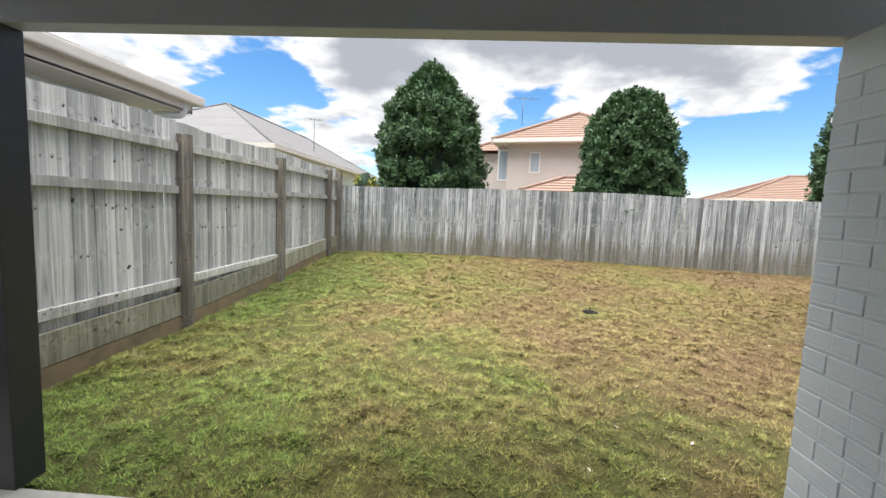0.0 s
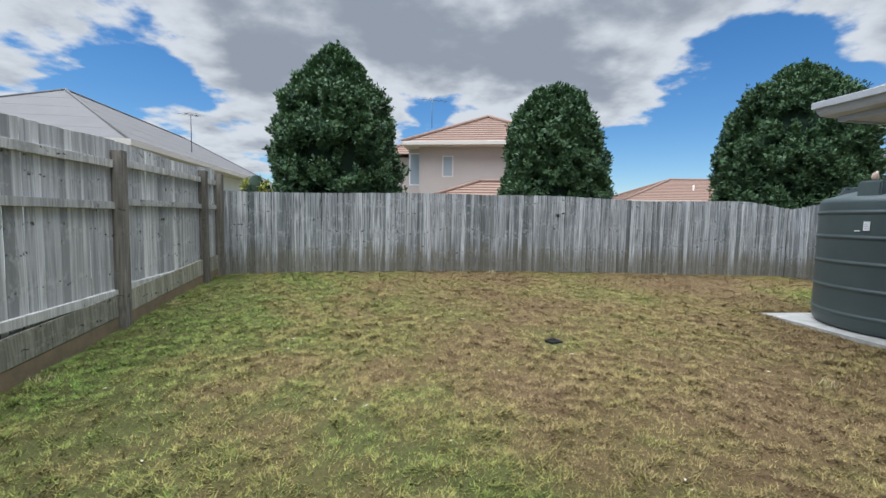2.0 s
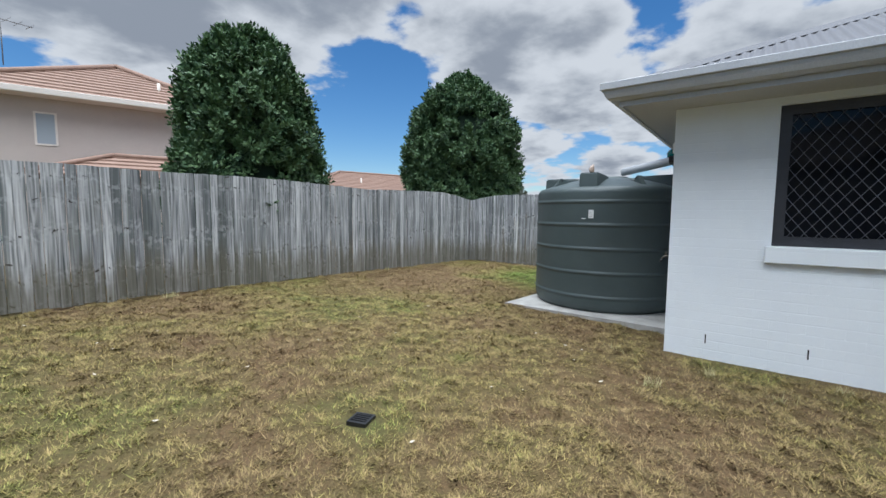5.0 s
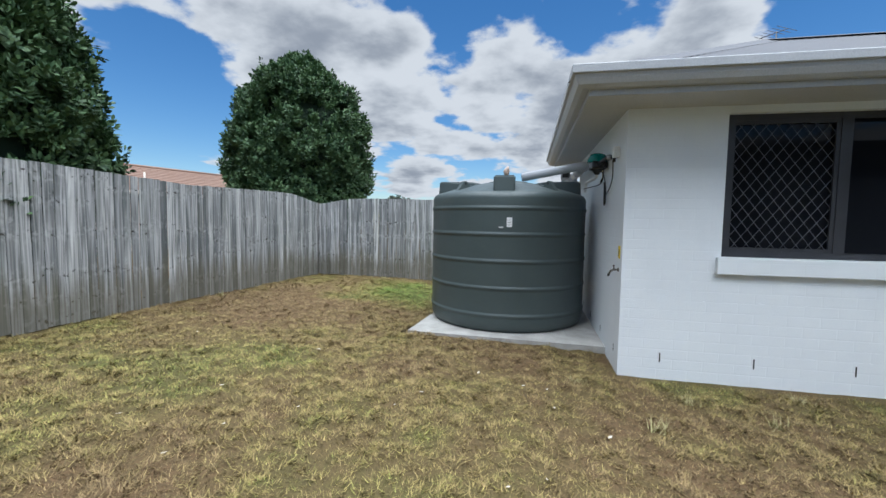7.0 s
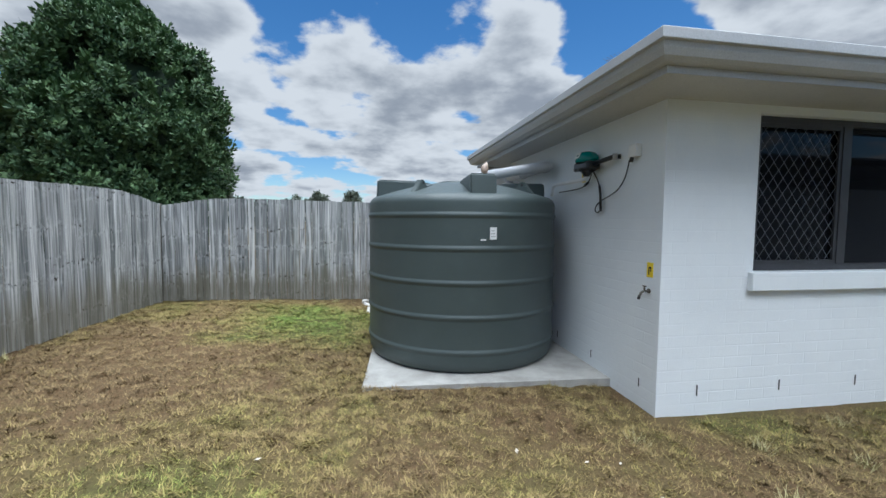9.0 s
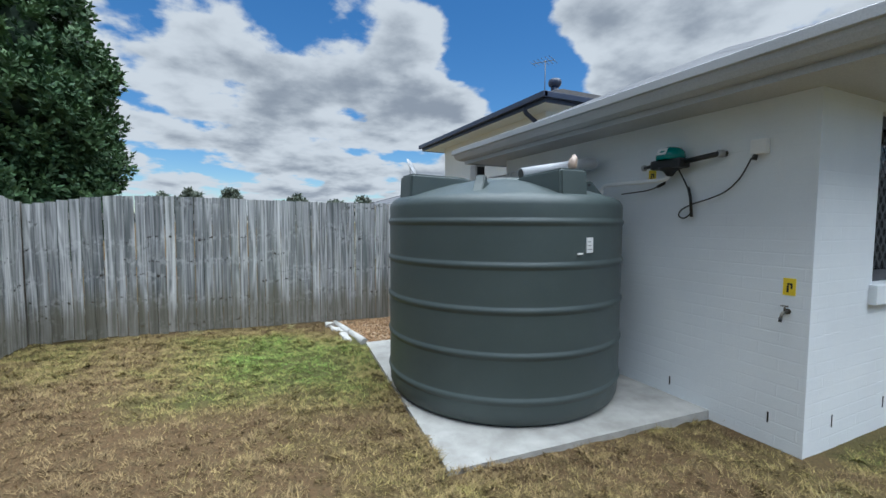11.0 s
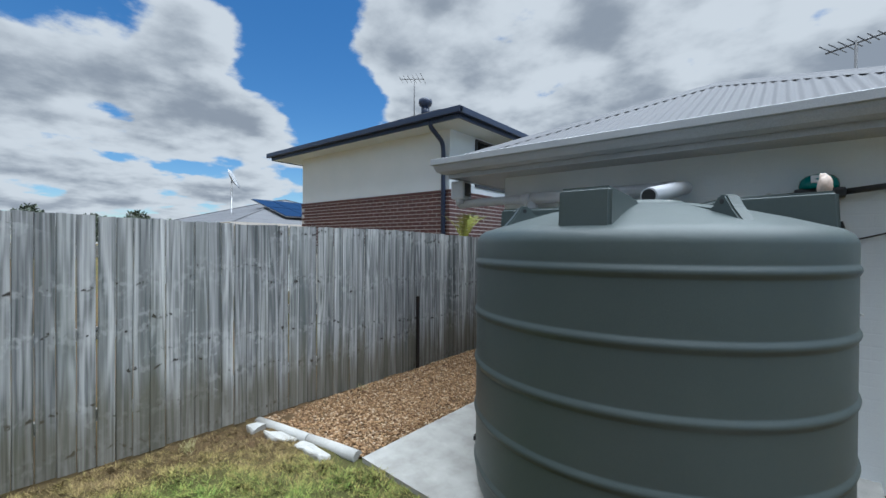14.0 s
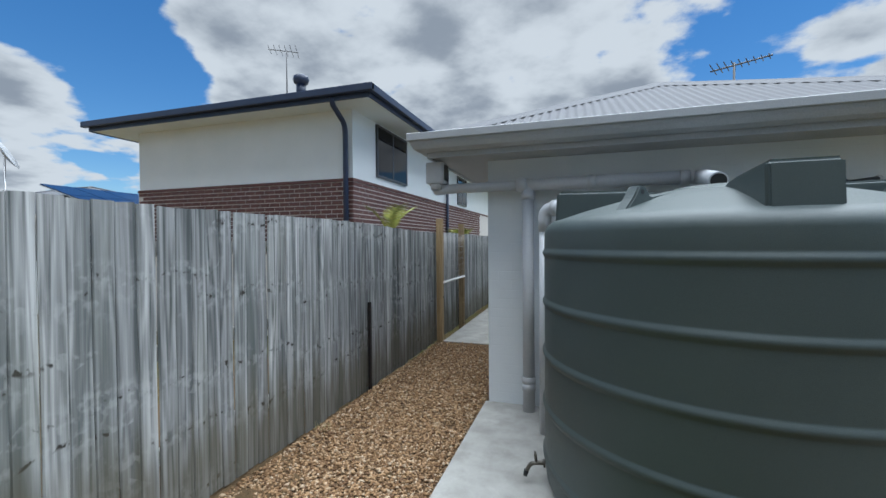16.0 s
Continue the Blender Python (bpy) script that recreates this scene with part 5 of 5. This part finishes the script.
def build_back_house():
    h = thing("beige_house", (0.996, 20.39, 0), -16.8, "two-storey beige rendered house with terracotta tiled hip roof", "house")
    W, D, ez = 7.2, 9.0, 4.6
    part("wall", bx(0.62, W - 0.4, 0.5, D, -1.0, ez), BEIGE, h)
    part("wall", bx(0.0, 0.62, 1.1, D, -1.0, ez), BEIGE, h)
    part("soffit", bx(0.0, W, 0.0, D, ez - 0.02, ez), CREAM, h)
    for b in (bx(-0.08, W + 0.08, -0.1, 0.0, ez - 0.02, ez + 0.15, 0.02), bx(-0.1, 0.0, -0.1, D, ez - 0.018, ez + 0.148, 0.02)):
        part("gutter", b, CREAM, h)
    part("roof", hip_rows(-0.06, W + 0.06, -0.06, D, ez + 0.1, 27, 0.34, 0.045), TILE, h)
    hip_caps(h, -0.06, W + 0.06, -0.06, D, ez + 0.12, 27, 0.09, TILE)
    part("rear_roof", hip_rows(-2.4, 4.5, 3.4, 11, ez + 0.1, 27, 0.34, 0.045), TILE, h)
    hip_caps(h, -2.4, 4.5, 3.4, 11, ez + 0.12, 27, 0.09, TILE)
    part("rear_wall", bx(-2.0, 0.0, 3.9, 10.6, -1.0, ez), BEIGE, h)
    window_unit(h, 1.93, 0.5, 3.72, 0.5, 0.95, "-y", glass=BLINDGLASS, frame=CREAM, mull=False)
    window_unit(h, 0.31, 1.1, 3.65, 0.56, 1.5, "-y", glass=BLINDGLASS, frame=WHITEP, mull=False)
    part("porch_roof", hip_rows(1.8, 7.4, -2.4, 0.9, 2.25, 22, 0.34, 0.045), TILE, h)
    hip_caps(h, 1.8, 7.4, -2.4, 0.9, 2.27, 22, 0.07, TILE)
    part("porch_wall", bx(2.2, 7.0, -2.0, 0.5, -1.0, 2.2), BEIGE, h)
    v = part("roof_pipe", tube([(4.75, 1.5, 5.2), (4.75, 1.5, 5.75)], 0.05, 8), CREAM, h)
    aerial((2.6, 23.1, 6.3), 1.1, 10, "TV aerial on the terracotta roof", 1.3, 5)


build_back_house()


def simple_house(name, label, at, rz, w, d, eave, pitch, roof, wall, row=0.34, lift=0.045, over=0.5, base=-1.2, cap=0.08):
    h = thing(name, at, rz, label, "house")
    part("wall", bx(over, w - over, over, d - over, base, eave), wall, h)
    part("soffit", bx(0.02, w - 0.02, 0.02, d - 0.02, eave - 0.02, eave), CREAM, h)
    for b in (bx(-0.08, w + 0.08, -0.08, 0.02, eave - 0.01, eave + 0.14), bx(-0.08, w + 0.08, d - 0.02, d + 0.08, eave - 0.01, eave + 0.14), bx(-0.08, 0.02, 0.02, d - 0.02, eave - 0.01, eave + 0.14), bx(w - 0.02, w + 0.08, 0.02, d - 0.02, eave - 0.01, eave + 0.14)):
        part("gutter", b, CREAM if wall is not WALLPAINT else TRIM, h)
    part("roof", hip_rows(-0.04, w + 0.04, -0.04, d + 0.04, eave + 0.1, pitch, row, lift), roof, h)
    hip_caps(h, -0.04, w + 0.04, -0.04, d + 0.04, eave + 0.11 - (0.03 if cap < 0.05 else 0), pitch, cap, roof)
    return h


far_house = simple_house("tiled_house", "low house behind the fence with an orange terracotta roof", (14.4, 24.6, 0), -14, 16, 9, 2.5, 20, TILE, BEIGE)
sub("roof_pipe", tube([(5.0, 2.2, 3.0), (5.0, 2.2, 3.75)], 0.05, 8), CREAM, pose(0, 0, 0), far_house)


def build_west_house():
    """The neighbour close behind the fence on the -x side: eave, wall top and dark roof."""
    h = thing("eaved_house", (0, 0, 0), 0, "neighbouring pale brick house with cream eaves and dark tiles", "house")
    part("wall", bx(-12, -4.1, -6, 4.85, -0.5, 2.47), RENDERW, h)
    for k in range(5):
        part("wall_course", bx(-4.104, -4.096, -6, 4.85, 2.06 + k * 0.086, 2.066 + k * 0.086), TRIM, h)
    part("soffit", bx(-12, -3.6, -6, 5.3, 2.47, 2.49), CREAM, h)
    part("fascia", bx(-3.62, -3.6, -6, 5.32, 2.46, 2.62), CREAM, h)
    part("fascia", bx(-12, -3.6, 5.3, 5.32, 2.46, 2.62), CREAM, h)
    part("gutter", bx(-3.6, -3.49, -6, 5.42, 2.57, 2.69, 0.02), CREAM, h)
    part("gutter", bx(-12, -3.6, 5.32, 5.42, 2.572, 2.688, 0.02), CREAM, h)
    part("roof", hip_rows(-12, -3.52, -8, 5.4, 2.66, 21, 0.3, 0.03), DARKTILE, h)
    part("downpipe", tube(arc([(-3.62, 5.18, 2.58), (-3.62, 5.18, 2.42), (-4.0, 4.9, 2.36), (-4.06, 4.9, 1.0)]), 0.045, 10), WHITEP, h)
    part("wall_bracket", bx(-4.1, -3.55, 4.5, 4.56, 2.3, 2.34), TRIM, h)


build_west_house()
grey_house = simple_house("grey_roofed_house", "house with a wide taupe grey metal hip roof", (-13.0, 12.6, 0), 0, 7.0, 15.0, 3.0, 29, GREYROOF, RENDERW, 0.8, 0.004, cap=0.03)
aerial((-7.0, 18.6, 3.9), 1.2, 60, "thin TV aerial on the grey roof", 0.6, 4)
solar_house = simple_house("solar_house", "far pale-roofed house with blue solar panels", (21.5, -9.5, 0), 0, 12, 10.5, 2.35, 17, ROOFMETAL, RENDERW, 0.8, 0.004, cap=0.03)


def build_solar():
    s = thing("solar_array", (0, 0, 0), 0, "array of dark blue solar panels on the pale roof", "solar panel")
    m0 = pose(22.35, -1.7, 2.77, 17, 0, -90)
    for i in range(7):
        for j in range(2):
            o = sub("panel", bx(0.02, 1.0, 0.04, 1.6, 0.09, 0.13), SOLAR, m0 @ pose(i * 1.02, j * 1.62, 0), s)
            part("panel_frame", bx(0.01, 1.01, 0.03, 1.61, 0.07, 0.1), STEEL, o)


build_solar()


def build_dish():
    d = thing("satellite_dish", (25.9, -1.0, 3.0), 0, "grey satellite dish on a pole", "satellite dish")
    part("pole", tube([(0, 0, -3.5), (0, 0, 1.7)], 0.03, 8), STEEL, d)
    bm = lathe([(0.0001, 0.0), (0.25, 0.03), (0.5, 0.12), (0.5, 0.135), (0.25, 0.05), (0.0001, 0.02)], 24)
    sub("bowl", bm, TRIM, pose(0, 0, 1.7, 62, 0, -40), d)


build_dish()


# ---- trees ----
def leaf_cloud(g, centres, radii, count, leaf_len, leaf_wid, heart, per=26):
    """Sprigs over the outer faces of many lobes, each a rosette of leaves about an up-turned shoot."""
    sprigs = count // per
    w = radii ** 2
    idx = g.choice(len(centres), sprigs, p=w / w.sum())
    d = g.normal(size=(sprigs, 3))
    d /= np.linalg.norm(d, axis=1)[:, None]
    o = centres[idx] - heart
    o /= np.maximum(np.linalg.norm(o, axis=1), 1e-6)[:, None]
    flip = (d * o).sum(1) < -0.2
    d[flip] *= -1
    tip = centres[idx] + d * (radii[idx] * (0.72 + 0.36 * g.rand(sprigs)))[:, None]
    axis = d + np.array([0, 0, 0.75]) + 0.25 * g.normal(size=(sprigs, 3))
    axis /= np.linalg.norm(axis, axis=1)[:, None]
    n = sprigs * per
    axis, tip = np.repeat(axis, per, 0), np.repeat(tip, per, 0)
    back = g.rand(n) ** 0.8
    side = g.normal(size=(n, 3))
    side -= axis * (side * axis).sum(1)[:, None]
    side /= np.maximum(np.linalg.norm(side, axis=1), 1e-6)[:, None]
    p = tip - axis * (back * leaf_len * 2.4)[:, None] + side * (leaf_len * 0.25)
    t = axis * (0.9 - 0.75 * back)[:, None] + side * (0.5 + 0.5 * back)[:, None] + 0.25 * g.normal(size=(n, 3))
    t /= np.linalg.norm(t, axis=1)[:, None]
    s = np.cross(t, axis + 0.3 * g.normal(size=(n, 3)))
    s /= np.maximum(np.linalg.norm(s, axis=1), 1e-6)[:, None]
    ln = leaf_len * (0.7 + 0.6 * g.rand(n))[:, None]
    wd = leaf_wid * (0.7 + 0.6 * g.rand(n))[:, None]
    return np.stack([p, p + t * ln * 0.5 + s * wd / 2, p + t * ln, p + t * ln * 0.5 - s * wd / 2], 1)


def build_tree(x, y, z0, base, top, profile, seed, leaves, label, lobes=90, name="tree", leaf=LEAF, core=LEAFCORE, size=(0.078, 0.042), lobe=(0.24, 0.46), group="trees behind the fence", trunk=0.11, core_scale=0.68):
    """A tapered trunk with limbs and a crown of lobed leaf clumps round an added hull. profile: (share of the crown's
    height, radius).
    """
    g = np.random.RandomState(seed)
    t = thing(name, (x, y, z0), 0, label, "tree", group)
    H = top - base
    hs, rs = [p[0] for p in profile], [p[1] for p in profile]
    part("trunk", tube([(0, 0, -0.3), (0.03, 0.02, base * 0.6), (0.0, 0.04, base + H * 0.4), (0, 0, base + H * 0.75)], [trunk * 1.3, trunk, trunk * 0.7, trunk * 0.25], 10), BARK, t)
    for k in range(7):
        a0, zz = k * 2.4 + g.rand(), base + H * (0.05 + 0.09 * k)
        r = float(np.interp((zz - base) / H + 0.1, hs, rs)) * 0.8
        part("limb", tube([(0, 0, zz - 0.2), (r * 0.5 * math.cos(a0), r * 0.5 * math.sin(a0), zz + 0.1), (r * math.cos(a0), r * math.sin(a0), zz + 0.45)], [trunk * 0.45, trunk * 0.3, trunk * 0.1], 6), BARK, t)
    ang = np.arange(lobes) * 2.39996 + 0.7 * g.rand(lobes)
    hh = g.permutation((np.arange(lobes) + 0.5) / lobes)
    lr = lobe[0] + (lobe[1] - lobe[0]) * g.rand(lobes)
    rad = np.maximum(np.interp(hh, hs, rs) - lr * 0.85, 0.02) * (0.9 + 0.2 * g.rand(lobes))
    c = np.stack([rad * np.cos(ang), rad * np.sin(ang), base + H * hh - lr * (hh > 0.8) * 0.9], 1)
    heart = np.array([0.0, 0.0, base + H * 0.42])
    v = leaf_cloud(g, c, lr, leaves, size[0], size[1], heart)
    # shoots between the lobes
    m = leaves // 90
    h2, a2 = g.rand(m), g.rand(m) * 6.283
    r2 = np.interp(h2, hs, rs) * (0.72 + 0.16 * g.rand(m))
    c2 = np.stack([r2 * np.cos(a2), r2 * np.sin(a2), base + H * (0.02 + 0.94 * h2)], 1)
    v = np.concatenate([v, leaf_cloud(g, c2, np.full(m, 0.07), leaves * 6 // 10, size[0], size[1], heart)])
    n = len(v)
    f = np.arange(n * 4).reshape(n, 4)
    crown = soup("crown", v, f, leaf, "", "")
    crown.parent = t
    # closed hull added to block light through the crown, in place of inner leaves
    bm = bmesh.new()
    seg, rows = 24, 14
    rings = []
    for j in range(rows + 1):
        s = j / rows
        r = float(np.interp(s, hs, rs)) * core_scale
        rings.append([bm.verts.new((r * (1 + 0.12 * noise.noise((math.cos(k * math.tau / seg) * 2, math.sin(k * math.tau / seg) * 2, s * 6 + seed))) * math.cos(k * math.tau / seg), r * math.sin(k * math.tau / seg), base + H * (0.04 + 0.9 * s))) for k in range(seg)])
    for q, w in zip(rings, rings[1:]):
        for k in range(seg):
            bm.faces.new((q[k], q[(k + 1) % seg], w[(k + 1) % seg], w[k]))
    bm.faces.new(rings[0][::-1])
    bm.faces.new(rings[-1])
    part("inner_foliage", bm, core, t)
    return t


def crown_profile(base, top, heights):
    """Shares of the crown's height from (height, radius) pairs."""
    return [((z - base) / (top - base), r) for z, r in heights]


CONE = crown_profile(1.0, 5.12, [(1.0, 1.1), (1.5, 1.4), (2.0, 1.49), (2.9, 1.5), (3.4, 1.38), (3.8, 1.2), (4.1, 0.98), (4.5, 0.8), (4.85, 0.6), (5.12, 0.3)])
COLUMN = crown_profile(0.9, 4.52, [(0.9, 1.0), (1.4, 1.25), (2.0, 1.32), (2.6, 1.26), (2.9, 1.16), (3.5, 1.05), (3.8, 0.96), (4.1, 0.88), (4.35, 0.76), (4.52, 0.55)])
ROUND = crown_profile(0.9, 5.52, [(0.9, 1.3), (1.4, 1.62), (2.0, 1.72), (3.0, 1.71), (3.8, 1.62), (4.1, 1.5), (4.4, 1.38), (4.7, 1.2), (5.0, 1.0), (5.3, 0.68), (5.52, 0.35)])
build_tree(-1.11, 11.2, 0.0, 1.0, 5.12, CONE, 11, 100000, "dense dark green conical tree behind the fence", 120)
build_tree(3.9, 10.97, 0.0, 0.9, 4.52, COLUMN, 12, 90000, "dense dark green columnar tree with a blunt top", 110)
build_tree(10.4, 10.85, 0.0, 0.9, 5.52, ROUND, 13, 140000, "large dense dark green rounded tree beyond the fence corner", 170)
# low bush beside the first tree
build_tree(-2.75, 11.0, 0.0, 1.2, 2.3, [(0, 0.3), (0.4, 0.45), (0.8, 0.3), (1, 0.1)], 14, 1500, "small light green shrub behind the fence", 24, name="shrub", leaf=PALMLEAF, lobe=(0.1, 0.2), group="", trunk=0.03)

SPARSE = [(0, 0.8), (0.3, 2.2), (0.6, 2.4), (0.85, 1.6), (1, 0.4)]
far_rng = random.Random(21)
for k in range(17):
    d = far_rng.uniform(62, 95)
    ang = radians(-16 + k * 3.0 + far_rng.uniform(-1.2, 1.2))
    top = far_rng.uniform(5.6, 9.0) * d / 75
    build_tree(6 + d * math.cos(ang), 6 + d * math.sin(ang), -2.0, top * 0.45, top, SPARSE, 30 + k, 1500, "distant grey-green gum tree on the skyline", 26, name="gum_tree", leaf=GUMLEAF, core=GUMLEAF, size=(0.5, 0.3), lobe=(0.5, 1.0), group="distant gum trees", trunk=0.15, core_scale=0.35)


# ---- palm fronds over the side fence ----
def build_palm(x, y, z, n, ln, seed, label):
    r = random.Random(seed)
    p = thing("palm", (x, y, -0.5), 0, label, "palm")
    part("trunk", tube([(0, 0, -0.2), (0, 0, z + 0.5)], [0.06, 0.035], 8), BARK, p)
    for k in range(n):
        a0 = k * math.tau / n + r.random()
        lean = r.uniform(0.15, 0.5)
        pts = [Vector((math.cos(a0) * ln * lean * s ** 1.6, math.sin(a0) * ln * lean * s ** 1.6, z + 0.5 + ln * s * (1 - 0.35 * s))) for s in (0, 0.25, 0.5, 0.75, 1.0)]
        fr = part("frond", tube(pts, [0.012, 0.01, 0.008, 0.006, 0.003], 5), PALMLEAF, p)
        bm = bmesh.new()
        for j in range(36):
            s = 0.15 + 0.85 * j / 36
            i = min(int(s * 4), 3)
            q = pts[i].lerp(pts[i + 1], s * 4 - i)
            d = (pts[i + 1] - pts[i]).normalized()
            sd = d.cross(Vector((math.cos(a0), math.sin(a0), 0.2))).normalized() * (1 if j % 2 else -1)
            tip = q + sd * (0.17 * math.sin(s * 2.6) + 0.03) + d * 0.11
            w = d * 0.014
            bm.faces.new([bm.verts.new(v) for v in (q - w, q + w, tip)])
        part("leaflets", bm, PALMLEAF, fr)
    return p


build_palm(9.68, 2.6, 1.62, 4, 0.8, 5, "yellow-green palm frond rising above the side fence")
build_palm(9.68, -1.2, 1.45, 5, 0.7, 6, "green palm fronds beyond the side fence")


# ---- lawn ----
def build_lawn():
    g = np.random.RandomState(5)
    tufts = 240000
    x = -3.02 + 12.1 * g.rand(tufts)
    y = 1.7 + 8.0 * g.rand(tufts)
    keep = ~((x > 4.40) & (y < 4.40))
    keep &= ~((x > 5.05 + 0.052 * (y - 4.37)) & (x < 7.95) & (y > 4.36) & (y < 6.51 - 0.085 * (x - 5.17)))
    keep &= ~((x > 7.80) & (y < 6.44))
    keep &= ~((np.abs(x - 1.68) < 0.13) & (np.abs(y - 5.62) < 0.13))
    # thin in the worn middle
    wear = np.array([noise.noise((a0 * 0.55, b0 * 0.55, 2.0)) + 0.5 * noise.noise((a0 * 2.6, b0 * 2.6, 5.0)) for a0, b0 in zip(x, y)])
    keep &= g.rand(tufts) < np.clip(0.8 + 0.5 * wear, 0.4, 1.0)
    # bare soil along the foot of the house wall
    keep &= ~((x > 4.34) & (y < 4.45) & (g.rand(tufts) < 0.6))
    x, y = x[keep], y[keep]
    per = 6
    zt = np.array([tuft_z(a0, b0) for a0, b0 in zip(x, y)])
    n = len(x) * per
    lay = np.array([noise.noise((a0 * 6.5, b0 * 6.5, 9.0)) for a0, b0 in zip(x, y)]) * 9.0
    tall = np.clip(0.85 + zt * 22, 0.45, 1.6)
    x = np.repeat(x, per) + g.normal(size=n) * 0.016
    y = np.repeat(y, per) + g.normal(size=n) * 0.016
    z = 0.0169 + 0.0121 * x - 0.0102 * y + 0.4146 * np.exp(-((x + 1) / 10) ** 2 - ((y - 10) / 4) ** 2) + np.repeat(zt, per)
    a0 = np.repeat(lay, per) + g.normal(size=n) * 1.2
    ln = (0.024 + 0.034 * g.rand(n) ** 1.5) * np.repeat(tall, per)
    rise = 0.06 + 0.6 * g.rand(n) ** 1.5
    wd = 0.002 + 0.0022 * g.rand(n)
    dx, dy = np.cos(a0), np.sin(a0)
    p = np.stack([x, y, z - 0.006], -1)
    s = np.stack([-dy, dx, np.zeros(n)], -1) * wd[:, None]
    tip = p + np.stack([dx * ln * np.sqrt(1 - rise ** 2 * 0.8), dy * ln * np.sqrt(1 - rise ** 2 * 0.8), ln * rise + 0.008], -1)
    v = np.stack([p - s, p + s, tip], 1)
    soup("lawn_grass", v, np.arange(n * 3).reshape(n, 3), GRASS, "short patchy lawn, green in places, straw-brown in others", "grass")


build_lawn()


def build_dry_tufts():
    """Taller pale clumps where the mower does not reach."""
    g = np.random.RandomState(9)
    spots = [(4.15, 4.75), (4.0, 3.95), (3.75, 3.5), (4.2, 3.1), (3.5, 4.3), (5.0, 4.28), (-2.9, 3.4), (-2.85, 5.2), (-2.9, 7.6), (6.0, 9.6), (2.1, 9.6), (8.95, 7.0), (8.98, 8.1), (9.0, 5.3)]
    vs = []
    for x, y in spots:
        k = 60
        p = np.stack([x + g.normal(size=k) * 0.035, y + g.normal(size=k) * 0.035, np.full(k, ground_z(x, y) - 0.01)], -1)
        a0 = g.rand(k) * 6.283
        ln = 0.05 + 0.07 * g.rand(k)
        out = np.stack([np.cos(a0), np.sin(a0), np.zeros(k)], -1)
        tip = p + out * (ln * 0.6)[:, None] + np.array([0, 0, 1.0]) * (ln * 0.75)[:, None]
        sd = np.stack([-np.sin(a0), np.cos(a0), np.zeros(k)], -1) * 0.0035
        vs.append(np.stack([p - sd, p + sd, tip], 1))
    v = np.concatenate(vs)
    m = surface("dry_straw", (0.42, 0.36, 0.2), (0.34, 0.32, 0.13), 20, 0.8)
    soup("dry_grass_tufts", v, np.arange(len(v) * 3).reshape(-1, 3), m, "pale dry grass tufts along walls and fences", "grass")


build_dry_tufts()


def build_litter():
    """Dead leaves and pale crumbs on the lawn."""
    g = np.random.RandomState(4)
    k = 80
    x, y = -2.9 + 7.2 * g.rand(k), 1.9 + 7.5 * g.rand(k)
    z = np.array([ground_z(a0, b0) + tuft_z(a0, b0) + 0.012 for a0, b0 in zip(x, y)])
    a0 = g.rand(k) * 6.283
    ln = 0.01 + 0.016 * g.rand(k)
    p = np.stack([x, y, z], -1)
    t = np.stack([np.cos(a0), np.sin(a0), 0.4 * (g.rand(k) - 0.5)], -1) * ln[:, None]
    s = np.stack([-np.sin(a0), np.cos(a0), 0.4 * (g.rand(k) - 0.5)], -1) * (ln * 0.45)[:, None]
    v = np.stack([p - t, p + s, p + t, p - s], 1)
    m = surface("bleached_leaf", (0.45, 0.38, 0.28), (0.6, 0.56, 0.48), 30, 0.8)
    soup("leaf_litter", v, np.arange(k * 4).reshape(k, 4), m, "bleached dead leaves scattered on the lawn", "leaf litter")


build_litter()
